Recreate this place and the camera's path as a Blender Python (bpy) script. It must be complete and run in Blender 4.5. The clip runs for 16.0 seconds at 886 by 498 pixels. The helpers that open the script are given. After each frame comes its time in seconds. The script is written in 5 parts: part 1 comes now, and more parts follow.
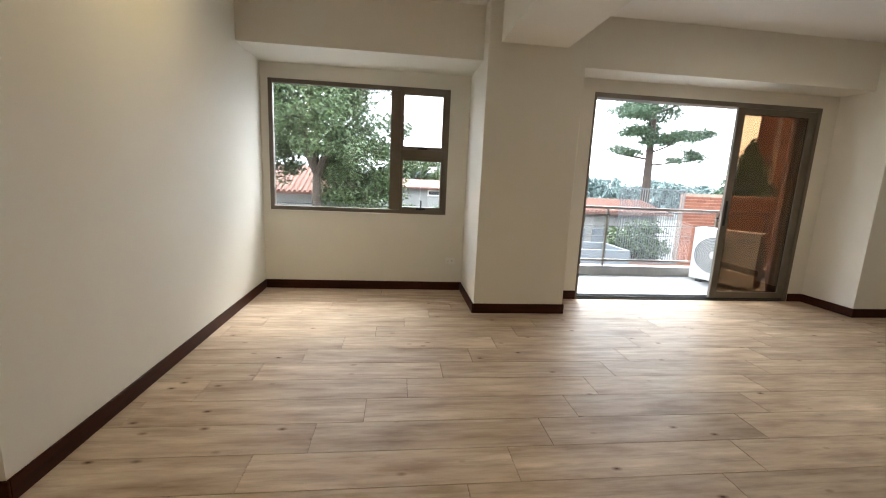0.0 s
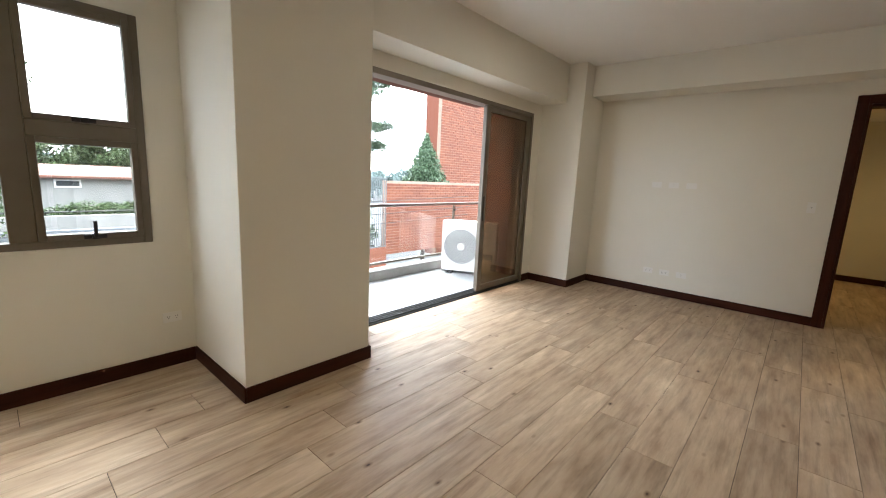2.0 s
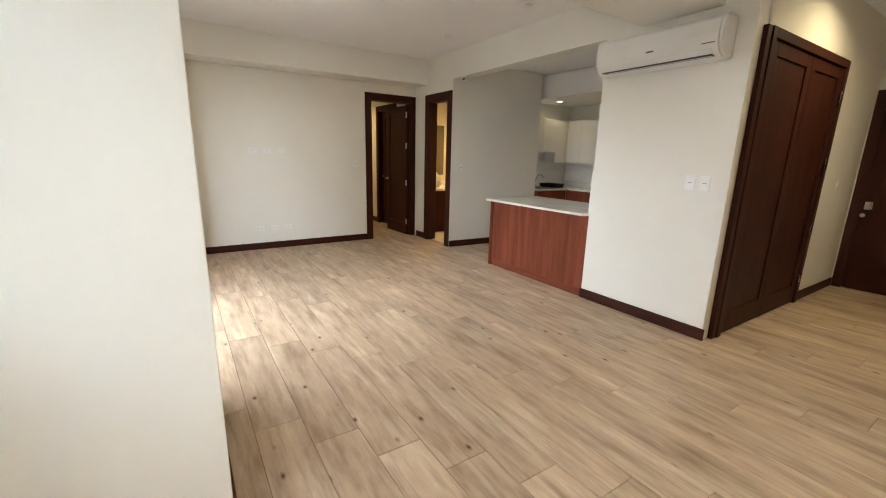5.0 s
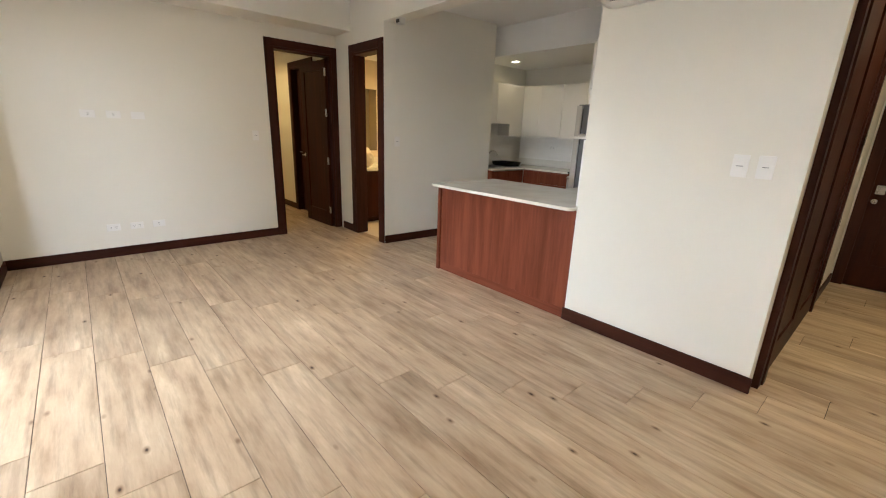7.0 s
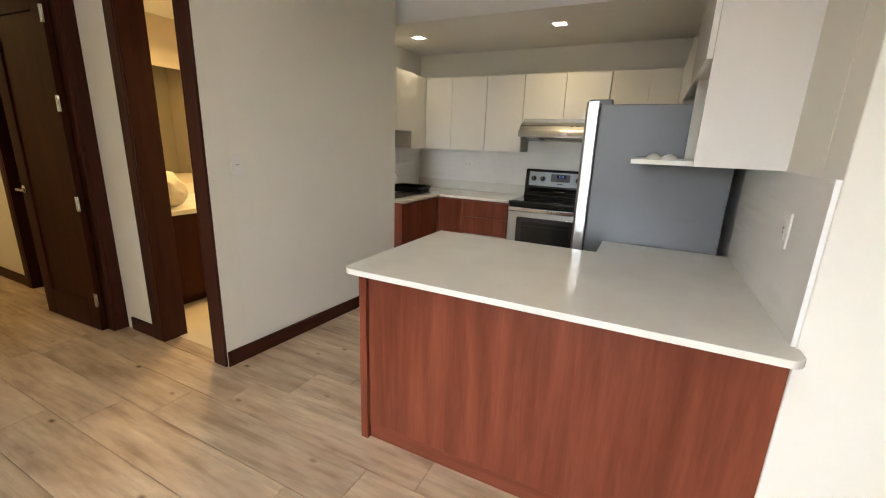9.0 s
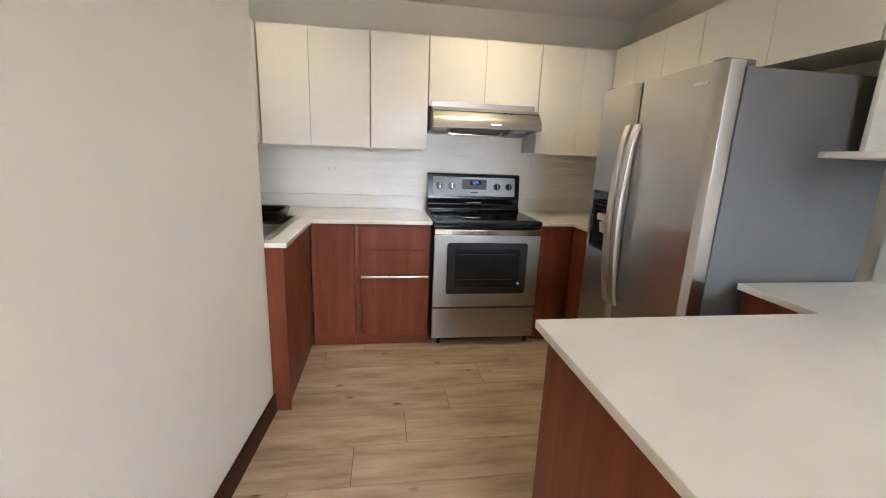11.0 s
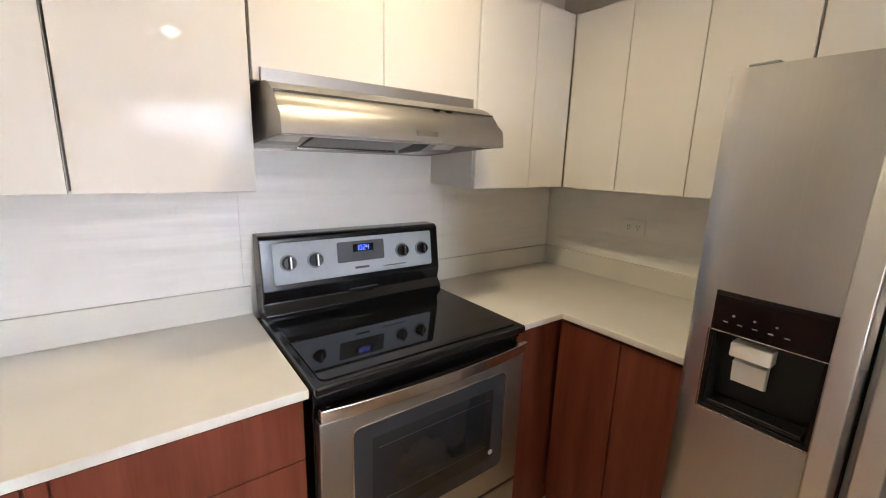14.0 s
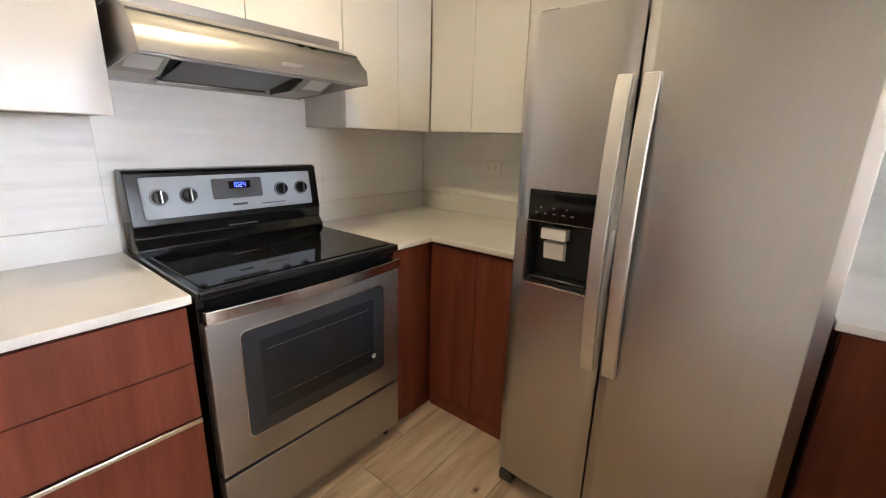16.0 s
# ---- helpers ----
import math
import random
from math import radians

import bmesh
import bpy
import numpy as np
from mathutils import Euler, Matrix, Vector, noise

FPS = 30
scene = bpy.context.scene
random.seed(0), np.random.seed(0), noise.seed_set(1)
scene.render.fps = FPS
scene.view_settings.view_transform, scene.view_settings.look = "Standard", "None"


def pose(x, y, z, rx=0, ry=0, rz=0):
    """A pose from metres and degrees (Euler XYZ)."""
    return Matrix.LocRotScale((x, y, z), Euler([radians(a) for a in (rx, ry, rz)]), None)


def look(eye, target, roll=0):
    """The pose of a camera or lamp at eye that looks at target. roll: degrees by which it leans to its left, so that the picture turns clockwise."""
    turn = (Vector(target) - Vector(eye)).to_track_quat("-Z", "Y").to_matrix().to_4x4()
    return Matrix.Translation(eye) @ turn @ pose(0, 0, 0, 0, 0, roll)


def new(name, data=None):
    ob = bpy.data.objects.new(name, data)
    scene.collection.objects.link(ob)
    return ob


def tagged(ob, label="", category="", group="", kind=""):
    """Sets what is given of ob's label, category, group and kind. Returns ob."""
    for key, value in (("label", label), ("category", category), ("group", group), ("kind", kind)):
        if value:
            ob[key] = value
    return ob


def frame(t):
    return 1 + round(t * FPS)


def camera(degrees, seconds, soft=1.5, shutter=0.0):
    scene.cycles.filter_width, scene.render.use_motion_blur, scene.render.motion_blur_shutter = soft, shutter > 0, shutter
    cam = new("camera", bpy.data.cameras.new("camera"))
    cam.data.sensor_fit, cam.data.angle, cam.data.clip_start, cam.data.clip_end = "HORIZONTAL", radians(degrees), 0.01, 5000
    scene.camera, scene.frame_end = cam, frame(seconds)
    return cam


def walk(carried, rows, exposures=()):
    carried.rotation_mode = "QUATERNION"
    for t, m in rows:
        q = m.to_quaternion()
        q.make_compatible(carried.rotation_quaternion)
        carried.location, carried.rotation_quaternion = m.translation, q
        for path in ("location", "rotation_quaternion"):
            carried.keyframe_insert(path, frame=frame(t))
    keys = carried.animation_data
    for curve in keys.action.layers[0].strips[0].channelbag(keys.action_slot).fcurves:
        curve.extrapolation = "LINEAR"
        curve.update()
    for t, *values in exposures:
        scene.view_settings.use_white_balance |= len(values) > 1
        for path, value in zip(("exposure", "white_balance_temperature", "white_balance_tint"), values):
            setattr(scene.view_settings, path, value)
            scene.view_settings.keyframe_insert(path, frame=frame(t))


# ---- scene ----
cam = camera(95.0, 16.0, soft=1.1)
PATH = [
    (0, (-0.407, 0.144, 1.327), (-0.176, 2.102, 0.986), 2.6),
    (0.5, (-0.352, 0.575, 1.335), (0.045, 2.503, 0.985), 2.6),
    (1, (-0.294, 0.933, 1.355), (0.394, 2.776, 0.997), 2.6),
    (1.5, (-0.365, 1.252, 1.319), (0.725, 2.897, 0.996), 2.3),
    (2, (-0.567, 1.648, 1.421), (0.913, 2.948, 1.075), 2.7),
    (2.5, (-0.802, 2.171, 1.484), (0.967, 3.036, 1.137), 2.9),
    (3, (-1.026, 2.648, 1.483), (0.9, 3.058, 1.138), 2.5),
    (3.5, (-1.16, 3.174, 1.488), (0.807, 3.117, 1.13), 2.2),
    (4, (-1.269, 3.596, 1.491), (0.63, 3.093, 1.116), 2.1),
    (4.5, (-1.235, 4.015, 1.46), (0.524, 3.15, 1.062), 1.9),
    (4.7, (-1.214, 4.111, 1.454), (0.488, 3.145, 1.044), 1.7),
    (7, (-0.073, 3.28, 1.405), (1.362, 2.001, 0.85), 2.0),
    (7.5, (0.497, 2.981, 1.423), (1.876, 1.641, 0.873), 2.1),
    (8, (1.034, 2.645, 1.435), (2.303, 1.195, 0.898), 2.2),
    (8.5, (1.477, 2.307, 1.456), (2.575, 0.719, 0.935), 2.1),
    (9, (1.949, 1.977, 1.439), (2.805, 0.241, 0.936), 2.1),
    (9.5, (2.412, 1.643, 1.422), (2.991, -0.208, 0.932), 2.1),
    (12, (3.769, 0.094, 1.317), (2.991, -1.7, 0.899), 1.9),
    (12.5, (3.711, -0.253, 1.325), (2.75, -1.955, 0.903), 1.8),
    (13, (3.609, -0.522, 1.384), (2.544, -2.164, 0.972), 1.8),
    (13.5, (3.556, -0.763, 1.451), (2.436, -2.369, 1.042), 1.7),
    (14, (3.469, -1.026, 1.474), (2.3, -2.594, 1.059), 1.8),
    (14.5, (3.442, -1.154, 1.397), (2.204, -2.667, 0.974), 1.8),
    (15, (3.503, -1.176, 1.318), (2.186, -2.614, 0.875), 1.8),
    (15.5, (3.538, -0.967, 1.303), (2.131, -2.306, 0.827), 1.7),
    (16, (3.557, -0.78, 1.331), (2.05, -1.989, 0.817), 1.6),
]
EXPOSURES = [(0, 2.72, 5850, 6), (1.0, 2.52, 5800, 6), (1.5, 2.66, 5850, 6), (2.5, 3.02, 5800, 6), (4.5, 3.4, 5700, 6), (7.5, 3.54, 5700, 6), (8.5, 3.64, 5800, 6), (9.5, 3.98, 5850, 7), (12, 4.68, 5400, 11), (13.5, 4.74, 5530, 13), (16, 4.86, 5560, 12)]
walk(cam, [(t, look(eye, target, roll)) for t, eye, target, roll in PATH], EXPOSURES)

# ---- world, sun, lights, exposure ----
CEIL = 2.95


def set_world():
    w = bpy.data.worlds.new("sky")
    w.use_nodes = True
    nt = w.node_tree
    bg = nt.nodes["Background"]
    sky = nt.nodes.new("ShaderNodeTexSky")
    sky.sky_type, sky.sun_disc = "NISHITA", False
    sky.sun_elevation, sky.sun_rotation = radians(55), radians(25)
    sky.air_density, sky.dust_density, sky.ozone_density = 1.0, 6.0, 1.0
    pale = nt.nodes.new("ShaderNodeMixRGB")
    pale.inputs["Fac"].default_value = 0.72
    pale.inputs["Color2"].default_value = (13.0, 13.2, 13.4, 1)
    nt.links.new(sky.outputs["Color"], pale.inputs["Color1"])
    nt.links.new(pale.outputs["Color"], bg.inputs["Color"])
    bg.inputs["Strength"].default_value = 0.15
    scene.world = w


set_world()
sun = new("sun", bpy.data.lights.new("sun", "SUN"))
sun.data.energy, sun.data.angle, sun.data.color = 0.5, radians(14), (1.0, 0.96, 0.9)
sun.matrix_world = look((6, 20, 30), (0, 0, 0))


def area(name, eye, target, sx, sy, watts, colour, spread=180):
    ob = new(name, bpy.data.lights.new(name, "AREA"))
    ob.data.shape, ob.data.size, ob.data.size_y = "RECTANGLE", sx, sy
    ob.data.energy, ob.data.color, ob.data.spread = watts, colour, radians(spread)
    ob.matrix_world = look(eye, target)
    return ob


WARM = (1.0, 0.74, 0.38)
YELLOW = (1.0, 0.62, 0.22)
SOFT = (1.0, 0.84, 0.62)

# ---- materials ----
MATS = {}


def nodes_of(name):
    m = bpy.data.materials.new(name)
    m.use_nodes = True
    return m, m.node_tree, m.node_tree.nodes["Principled BSDF"]


def link(nt, a, b):
    nt.links.new(a, b)


def coords(nt, scale=(1, 1, 1), kind="Object"):
    tc = nt.nodes.new("ShaderNodeTexCoord")
    mp = nt.nodes.new("ShaderNodeMapping")
    mp.inputs["Scale"].default_value = scale
    link(nt, tc.outputs[kind], mp.inputs["Vector"])
    return mp.outputs["Vector"]


def noise_node(nt, vec, scale, detail=4, rough=0.55):
    n = nt.nodes.new("ShaderNodeTexNoise")
    n.inputs["Scale"].default_value, n.inputs["Detail"].default_value, n.inputs["Roughness"].default_value = scale, detail, rough
    link(nt, vec, n.inputs["Vector"])
    return n.outputs["Fac"]


def ramp(nt, fac, stops):
    r = nt.nodes.new("ShaderNodeValToRGB")
    els = r.color_ramp.elements
    while len(els) < len(stops):
        els.new(0.5)
    for e, (p, c) in zip(els, stops):
        e.position, e.color = p, (*c, 1)
    link(nt, fac, r.inputs["Fac"])
    return r.outputs["Color"]


def bump(nt, bs, height, strength, dist=0.01):
    b = nt.nodes.new("ShaderNodeBump")
    b.inputs["Strength"].default_value, b.inputs["Distance"].default_value = strength, dist
    link(nt, height, b.inputs["Height"])
    link(nt, b.outputs["Normal"], bs.inputs["Normal"])


def maprange(nt, fac, lo, hi):
    m = nt.nodes.new("ShaderNodeMapRange")
    m.inputs["To Min"].default_value, m.inputs["To Max"].default_value = lo, hi
    link(nt, fac, m.inputs["Value"])
    return m.outputs["Result"]


def mottled(name, dark, light, rough=0.5, scale=6.0, fine=60.0, bumpy=0.1, metal=0.0, coat=0.0, stretch=(1, 1, 1), rough_var=0.06):
    """A plain surface with broad tone changes and fine relief."""
    if name in MATS:
        return MATS[name]
    m, nt, bs = nodes_of(name)
    v = coords(nt, stretch)
    broad = noise_node(nt, v, scale)
    grain = noise_node(nt, v, fine, 3)
    link(nt, ramp(nt, broad, [(0.3, dark), (0.7, light)]), bs.inputs["Base Color"])
    link(nt, maprange(nt, broad, max(0.02, rough - rough_var), min(1, rough + rough_var)), bs.inputs["Roughness"])
    bs.inputs["Metallic"].default_value = metal
    bs.inputs["Coat Weight"].default_value = coat
    bs.inputs["Coat Roughness"].default_value = 0.05
    if bumpy:
        bump(nt, bs, grain, bumpy, 0.004)
    MATS[name] = m
    return m


def wood(name, dark, light, axis, rough=0.4, coat=0.0, grain=1.0, random_tone=0.0, fine=0.45):
    """Wood whose grain runs along axis 0, 1 or 2."""
    if name in MATS:
        return MATS[name]
    m, nt, bs = nodes_of(name)
    st = [9.0 * grain, 9.0 * grain, 9.0 * grain]
    st[axis] = 0.7 * grain
    v = coords(nt, st)
    info = nt.nodes.new("ShaderNodeObjectInfo")
    add = nt.nodes.new("ShaderNodeVectorMath")
    add.operation = "ADD"
    sc = nt.nodes.new("ShaderNodeVectorMath")
    sc.operation = "SCALE"
    sc.inputs["Scale"].default_value = 37.0 if random_tone else 0.0
    com = nt.nodes.new("ShaderNodeCombineXYZ")
    for k in "XYZ":
        link(nt, info.outputs["Random"], com.inputs[k])
    link(nt, com.outputs["Vector"], sc.inputs[0])
    link(nt, v, add.inputs[0])
    link(nt, sc.outputs["Vector"], add.inputs[1])
    vec = add.outputs["Vector"]
    a = noise_node(nt, vec, 1.6, 6, 0.62)
    b = noise_node(nt, vec, 9.0, 4, 0.7)
    mix = nt.nodes.new("ShaderNodeMixRGB")
    mix.blend_type, mix.inputs["Fac"].default_value = "MULTIPLY", fine
    link(nt, ramp(nt, a, [(0.3, dark), (0.72, light)]), mix.inputs["Color1"])
    link(nt, ramp(nt, b, [(0.3, (0.6, 0.6, 0.6)), (0.65, (1, 1, 1))]), mix.inputs["Color2"])
    out = mix.outputs["Color"]
    if random_tone:
        hsv = nt.nodes.new("ShaderNodeHueSaturation")
        link(nt, maprange(nt, info.outputs["Random"], 1 - random_tone, 1 + random_tone), hsv.inputs["Value"])
        link(nt, out, hsv.inputs["Color"])
        out = hsv.outputs["Color"]
    link(nt, out, bs.inputs["Base Color"])
    link(nt, maprange(nt, b, rough - 0.08, rough + 0.08), bs.inputs["Roughness"])
    bs.inputs["Coat Weight"].default_value = coat
    bs.inputs["Specular IOR Level"].default_value = 0.14
    bump(nt, bs, b, 0.08, 0.003)
    MATS[name] = m
    return m


def plank_floor(name):
    """Wood-look porcelain plank: greyed oak with streaks and small knots."""
    m, nt, bs = nodes_of(name)
    info = nt.nodes.new("ShaderNodeObjectInfo")
    tc = nt.nodes.new("ShaderNodeTexCoord")
    off = nt.nodes.new("ShaderNodeVectorMath")
    off.operation = "MULTIPLY_ADD"
    com = nt.nodes.new("ShaderNodeCombineXYZ")
    for k in "XYZ":
        link(nt, info.outputs["Random"], com.inputs[k])
    link(nt, com.outputs["Vector"], off.inputs[0])
    off.inputs[1].default_value = (61.0, 83.0, 47.0)
    link(nt, tc.outputs["Object"], off.inputs[2])

    def stretched(sx, sy):
        mp = nt.nodes.new("ShaderNodeMapping")
        mp.inputs["Scale"].default_value = (sx, sy, 1)
        link(nt, off.outputs["Vector"], mp.inputs["Vector"])
        return mp.outputs["Vector"]
    broad = noise_node(nt, stretched(1.3, 6.0), 1.5, 5, 0.6)
    streak = noise_node(nt, stretched(1.8, 21.0), 1.4, 5, 0.62)
    fine = noise_node(nt, stretched(8.0, 160.0), 1.0, 3, 0.6)
    knot = nt.nodes.new("ShaderNodeTexVoronoi")
    knot.inputs["Scale"].default_value = 1.0
    link(nt, stretched(3.6, 7.0), knot.inputs["Vector"])
    col = ramp(nt, broad, [(0.25, (0.30, 0.205, 0.130)), (0.44, (0.475, 0.355, 0.242)), (0.60, (0.57, 0.446, 0.316)), (0.75, (0.71, 0.582, 0.433))])
    m1 = nt.nodes.new("ShaderNodeMixRGB")
    m1.blend_type, m1.inputs["Fac"].default_value = "MULTIPLY", 0.64
    link(nt, col, m1.inputs["Color1"])
    link(nt, ramp(nt, streak, [(0.30, (0.52, 0.50, 0.48)), (0.52, (0.95, 0.94, 0.93)), (0.7, (1, 1, 1))]), m1.inputs["Color2"])
    m2 = nt.nodes.new("ShaderNodeMixRGB")
    m2.blend_type, m2.inputs["Fac"].default_value = "MULTIPLY", 1.0
    link(nt, m1.outputs["Color"], m2.inputs["Color1"])
    link(nt, ramp(nt, knot.outputs["Distance"], [(0.025, (0.10, 0.07, 0.055)), (0.05, (0.5, 0.44, 0.40)), (0.12, (1, 1, 1))]), m2.inputs["Color2"])
    hsv = nt.nodes.new("ShaderNodeHueSaturation")
    link(nt, maprange(nt, info.outputs["Random"], 0.9, 1.1), hsv.inputs["Value"])
    link(nt, m2.outputs["Color"], hsv.inputs["Color"])
    link(nt, hsv.outputs["Color"], bs.inputs["Base Color"])
    link(nt, maprange(nt, streak, 0.40, 0.56), bs.inputs["Roughness"])
    bs.inputs["Specular IOR Level"].default_value = 0.32
    bump(nt, bs, fine, 0.12, 0.002)
    MATS[name] = m
    return m


def brushed(name, colour, axis, rough=0.3):
    """Brushed stainless steel, the brush marks running along axis."""
    m, nt, bs = nodes_of(name)
    st = [220.0, 220.0, 220.0]
    st[axis] = 2.0
    v = coords(nt, st)
    n = noise_node(nt, v, 1.0, 3)
    smear = noise_node(nt, coords(nt), 3.0, 3)
    lo = tuple(c * 0.965 for c in colour)
    link(nt, ramp(nt, n, [(0.3, lo), (0.7, colour)]), bs.inputs["Base Color"])
    link(nt, maprange(nt, smear, rough - 0.05, rough + 0.07), bs.inputs["Roughness"])
    bs.inputs["Metallic"].default_value = 1.0
    bs.inputs["Anisotropic"].default_value = 0.0
    bump(nt, bs, n, 0.006, 0.001)
    MATS[name] = m
    return m


def glass(name, tint=(1, 1, 1), rough=0.0):
    m, nt, bs = nodes_of(name)
    bs.inputs["Base Color"].default_value = (*tint, 1)
    bs.inputs["Transmission Weight"].default_value = 1.0
    bs.inputs["Roughness"].default_value = rough
    bs.inputs["IOR"].default_value = 1.45
    MATS[name] = m
    return m


def lamp_mat(name, colour, strength):
    m, nt, bs = nodes_of(name)
    bs.inputs["Emission Color"].default_value = (*colour, 1)
    bs.inputs["Emission Strength"].default_value = strength
    MATS[name] = m
    return m


def wavy_tile(name):
    """White wall tile with a low horizontal ripple."""
    m, nt, bs = nodes_of(name)
    v = coords(nt, (1.2, 1.2, 14.0))
    n = noise_node(nt, v, 1.6, 2, 0.4)
    link(nt, ramp(nt, noise_node(nt, coords(nt), 3.0), [(0.3, (0.79, 0.77, 0.74)), (0.7, (0.84, 0.82, 0.79))]), bs.inputs["Base Color"])
    bs.inputs["Roughness"].default_value = 0.36
    bump(nt, bs, n, 0.28, 0.03)
    MATS[name] = m
    return m


def brick_mat(name, dark, light):
    """Red brick, tone varied from piece to piece."""
    m, nt, bs = nodes_of(name)
    info = nt.nodes.new("ShaderNodeObjectInfo")
    geo = nt.nodes.new("ShaderNodeNewGeometry")
    sm = nt.nodes.new("ShaderNodeMath")
    sm.operation = "ADD"
    link(nt, info.outputs["Random"], sm.inputs[0])
    link(nt, geo.outputs["Random Per Island"], sm.inputs[1])
    fr = nt.nodes.new("ShaderNodeMath")
    fr.operation = "FRACT"
    link(nt, sm.outputs[0], fr.inputs[0])
    base = ramp(nt, fr.outputs[0], [(0.0, dark), (1.0, light)])
    mix = nt.nodes.new("ShaderNodeMixRGB")
    mix.blend_type, mix.inputs["Fac"].default_value = "MULTIPLY", 0.5
    link(nt, base, mix.inputs["Color1"])
    g = noise_node(nt, coords(nt), 40.0, 4)
    link(nt, ramp(nt, g, [(0.3, (0.7, 0.68, 0.66)), (0.7, (1, 1, 1))]), mix.inputs["Color2"])
    link(nt, mix.outputs["Color"], bs.inputs["Base Color"])
    bs.inputs["Roughness"].default_value = 0.85
    bump(nt, bs, g, 0.3, 0.004)
    MATS[name] = m
    return m


def leaf_mat(name, dark, light):
    m, nt, bs = nodes_of(name)
    geo = nt.nodes.new("ShaderNodeNewGeometry")
    link(nt, ramp(nt, geo.outputs["Random Per Island"], [(0.0, dark), (1.0, light)]), bs.inputs["Base Color"])
    bs.inputs["Roughness"].default_value = 0.6
    bs.inputs["Subsurface Weight"].default_value = 0.0
    MATS[name] = m
    return m


PAINT = mottled("wall_paint", (0.775, 0.748, 0.668), (0.800, 0.773, 0.693), 0.72, 1.2, 90, 0.06)
CEIL_PAINT = mottled("ceiling_paint", (0.82, 0.805, 0.775), (0.85, 0.835, 0.805), 0.8, 1.0, 110, 0.05)
TRIMWOOD = {k: wood("dark_trim_%d" % k, (0.026, 0.0075, 0.0045), (0.064, 0.0175, 0.0095), k, 0.48, 0.0) for k in (0, 1, 2)}
DOORWOOD = wood("dark_door_wood", (0.025, 0.0056, 0.0023), (0.056, 0.0128, 0.0046), 2, 0.5, 0.0)
CABWOOD = {k: wood("red_cabinet_wood_%d" % k, (0.128, 0.032, 0.016), (0.236, 0.067, 0.035), k, 0.34, 0.0, 0.8, fine=0.34) for k in (0, 2)}
FLOOR = plank_floor("floor_plank")
GROUT = mottled("grout", (0.06, 0.045, 0.034), (0.09, 0.07, 0.052), 0.9, 20, 90, 0.1)
BRONZE = mottled("bronze_aluminium", (0.150, 0.126, 0.098), (0.175, 0.148, 0.116), 0.42, 4, 120, 0.03, 0.3)
BLACKFR = mottled("black_seal", (0.012, 0.012, 0.012), (0.02, 0.02, 0.02), 0.55, 6, 80, 0.05)
GLOSS = mottled("white_gloss_lacquer", (0.775, 0.75, 0.705), (0.79, 0.765, 0.72), 0.05, 2, 60, 0.0, 0.0, 0.0, rough_var=0.015)
GLOSS.node_tree.nodes["Principled BSDF"].inputs["Specular IOR Level"].default_value = 0.085
CARCASS = mottled("white_melamine", (0.73, 0.71, 0.66), (0.76, 0.74, 0.69), 0.45, 3, 90, 0.03)
QUARTZ = mottled("white_quartz", (0.72, 0.695, 0.64), (0.78, 0.755, 0.70), 0.16, 4, 220, 0.02)
SPLASH = wavy_tile("rippled_tile")
STEEL_H = brushed("steel_brushed_h", (0.42, 0.405, 0.385), 0, 0.36)
STEEL_V = brushed("steel_brushed_v", (0.54, 0.52, 0.495), 2, 0.31)
VOID = mottled("matt_black_plastic", (0.0025, 0.0025, 0.0028), (0.004, 0.004, 0.0045), 0.6, 6, 80, 0.04)
SATIN = mottled("satin_handle_steel", (0.70, 0.68, 0.65), (0.75, 0.73, 0.70), 0.36, 8, 100, 0.02, 1.0)
CHROME = mottled("satin_chrome", (0.68, 0.67, 0.65), (0.74, 0.73, 0.71), 0.2, 8, 100, 0.02, 1.0)
FRSIDE = mottled("fridge_side_grey", (0.135, 0.138, 0.143), (0.15, 0.153, 0.158), 0.34, 3, 160, 0.06, 0.1, rough_var=0.02)
BLACKG = mottled("black_glass", (0.006, 0.006, 0.007), (0.008, 0.008, 0.009), 0.04, 5, 60, 0.0, rough_var=0.01)
BLACKP = mottled("black_enamel", (0.006, 0.006, 0.007), (0.010, 0.010, 0.011), 0.16, 5, 90, 0.02)
DARKGREY = mottled("dark_grey_plastic", (0.05, 0.05, 0.052), (0.07, 0.07, 0.072), 0.4, 6, 90, 0.04)
OVENGL = mottled("oven_glass", (0.016, 0.017, 0.020), (0.022, 0.023, 0.026), 0.06, 4, 60, 0.0, rough_var=0.02)
PANELGR = mottled("control_panel_grey", (0.40, 0.44, 0.49), (0.44, 0.48, 0.53), 0.5, 4, 120, 0.02)
WHITEPL = mottled("white_plastic", (0.74, 0.73, 0.70), (0.78, 0.77, 0.74), 0.35, 6, 80, 0.02)
PLATEWHITE = mottled("plate_white", (0.815, 0.80, 0.765), (0.83, 0.815, 0.78), 0.3, 6, 80, 0.02)
IVORY = mottled("ivory_tile", (0.62, 0.54, 0.42), (0.68, 0.60, 0.48), 0.3, 3, 80, 0.03)
GLASS = glass("clear_glass")
TINT = glass("bronze_glass", (0.14, 0.080, 0.038))
MIRROR = mottled("mirror", (0.32, 0.30, 0.24), (0.34, 0.32, 0.26), 0.02, 2, 50, 0.0, 1.0, rough_var=0.005)
GLOW = lamp_mat("lamp_glow", (1.0, 0.88, 0.66), 1.1)
GLOW_B = lamp_mat("lamp_glow_warm", (1.0, 0.78, 0.45), 1.0)
BLUE = lamp_mat("display_blue", (0.03, 0.10, 1.0), 0.10)
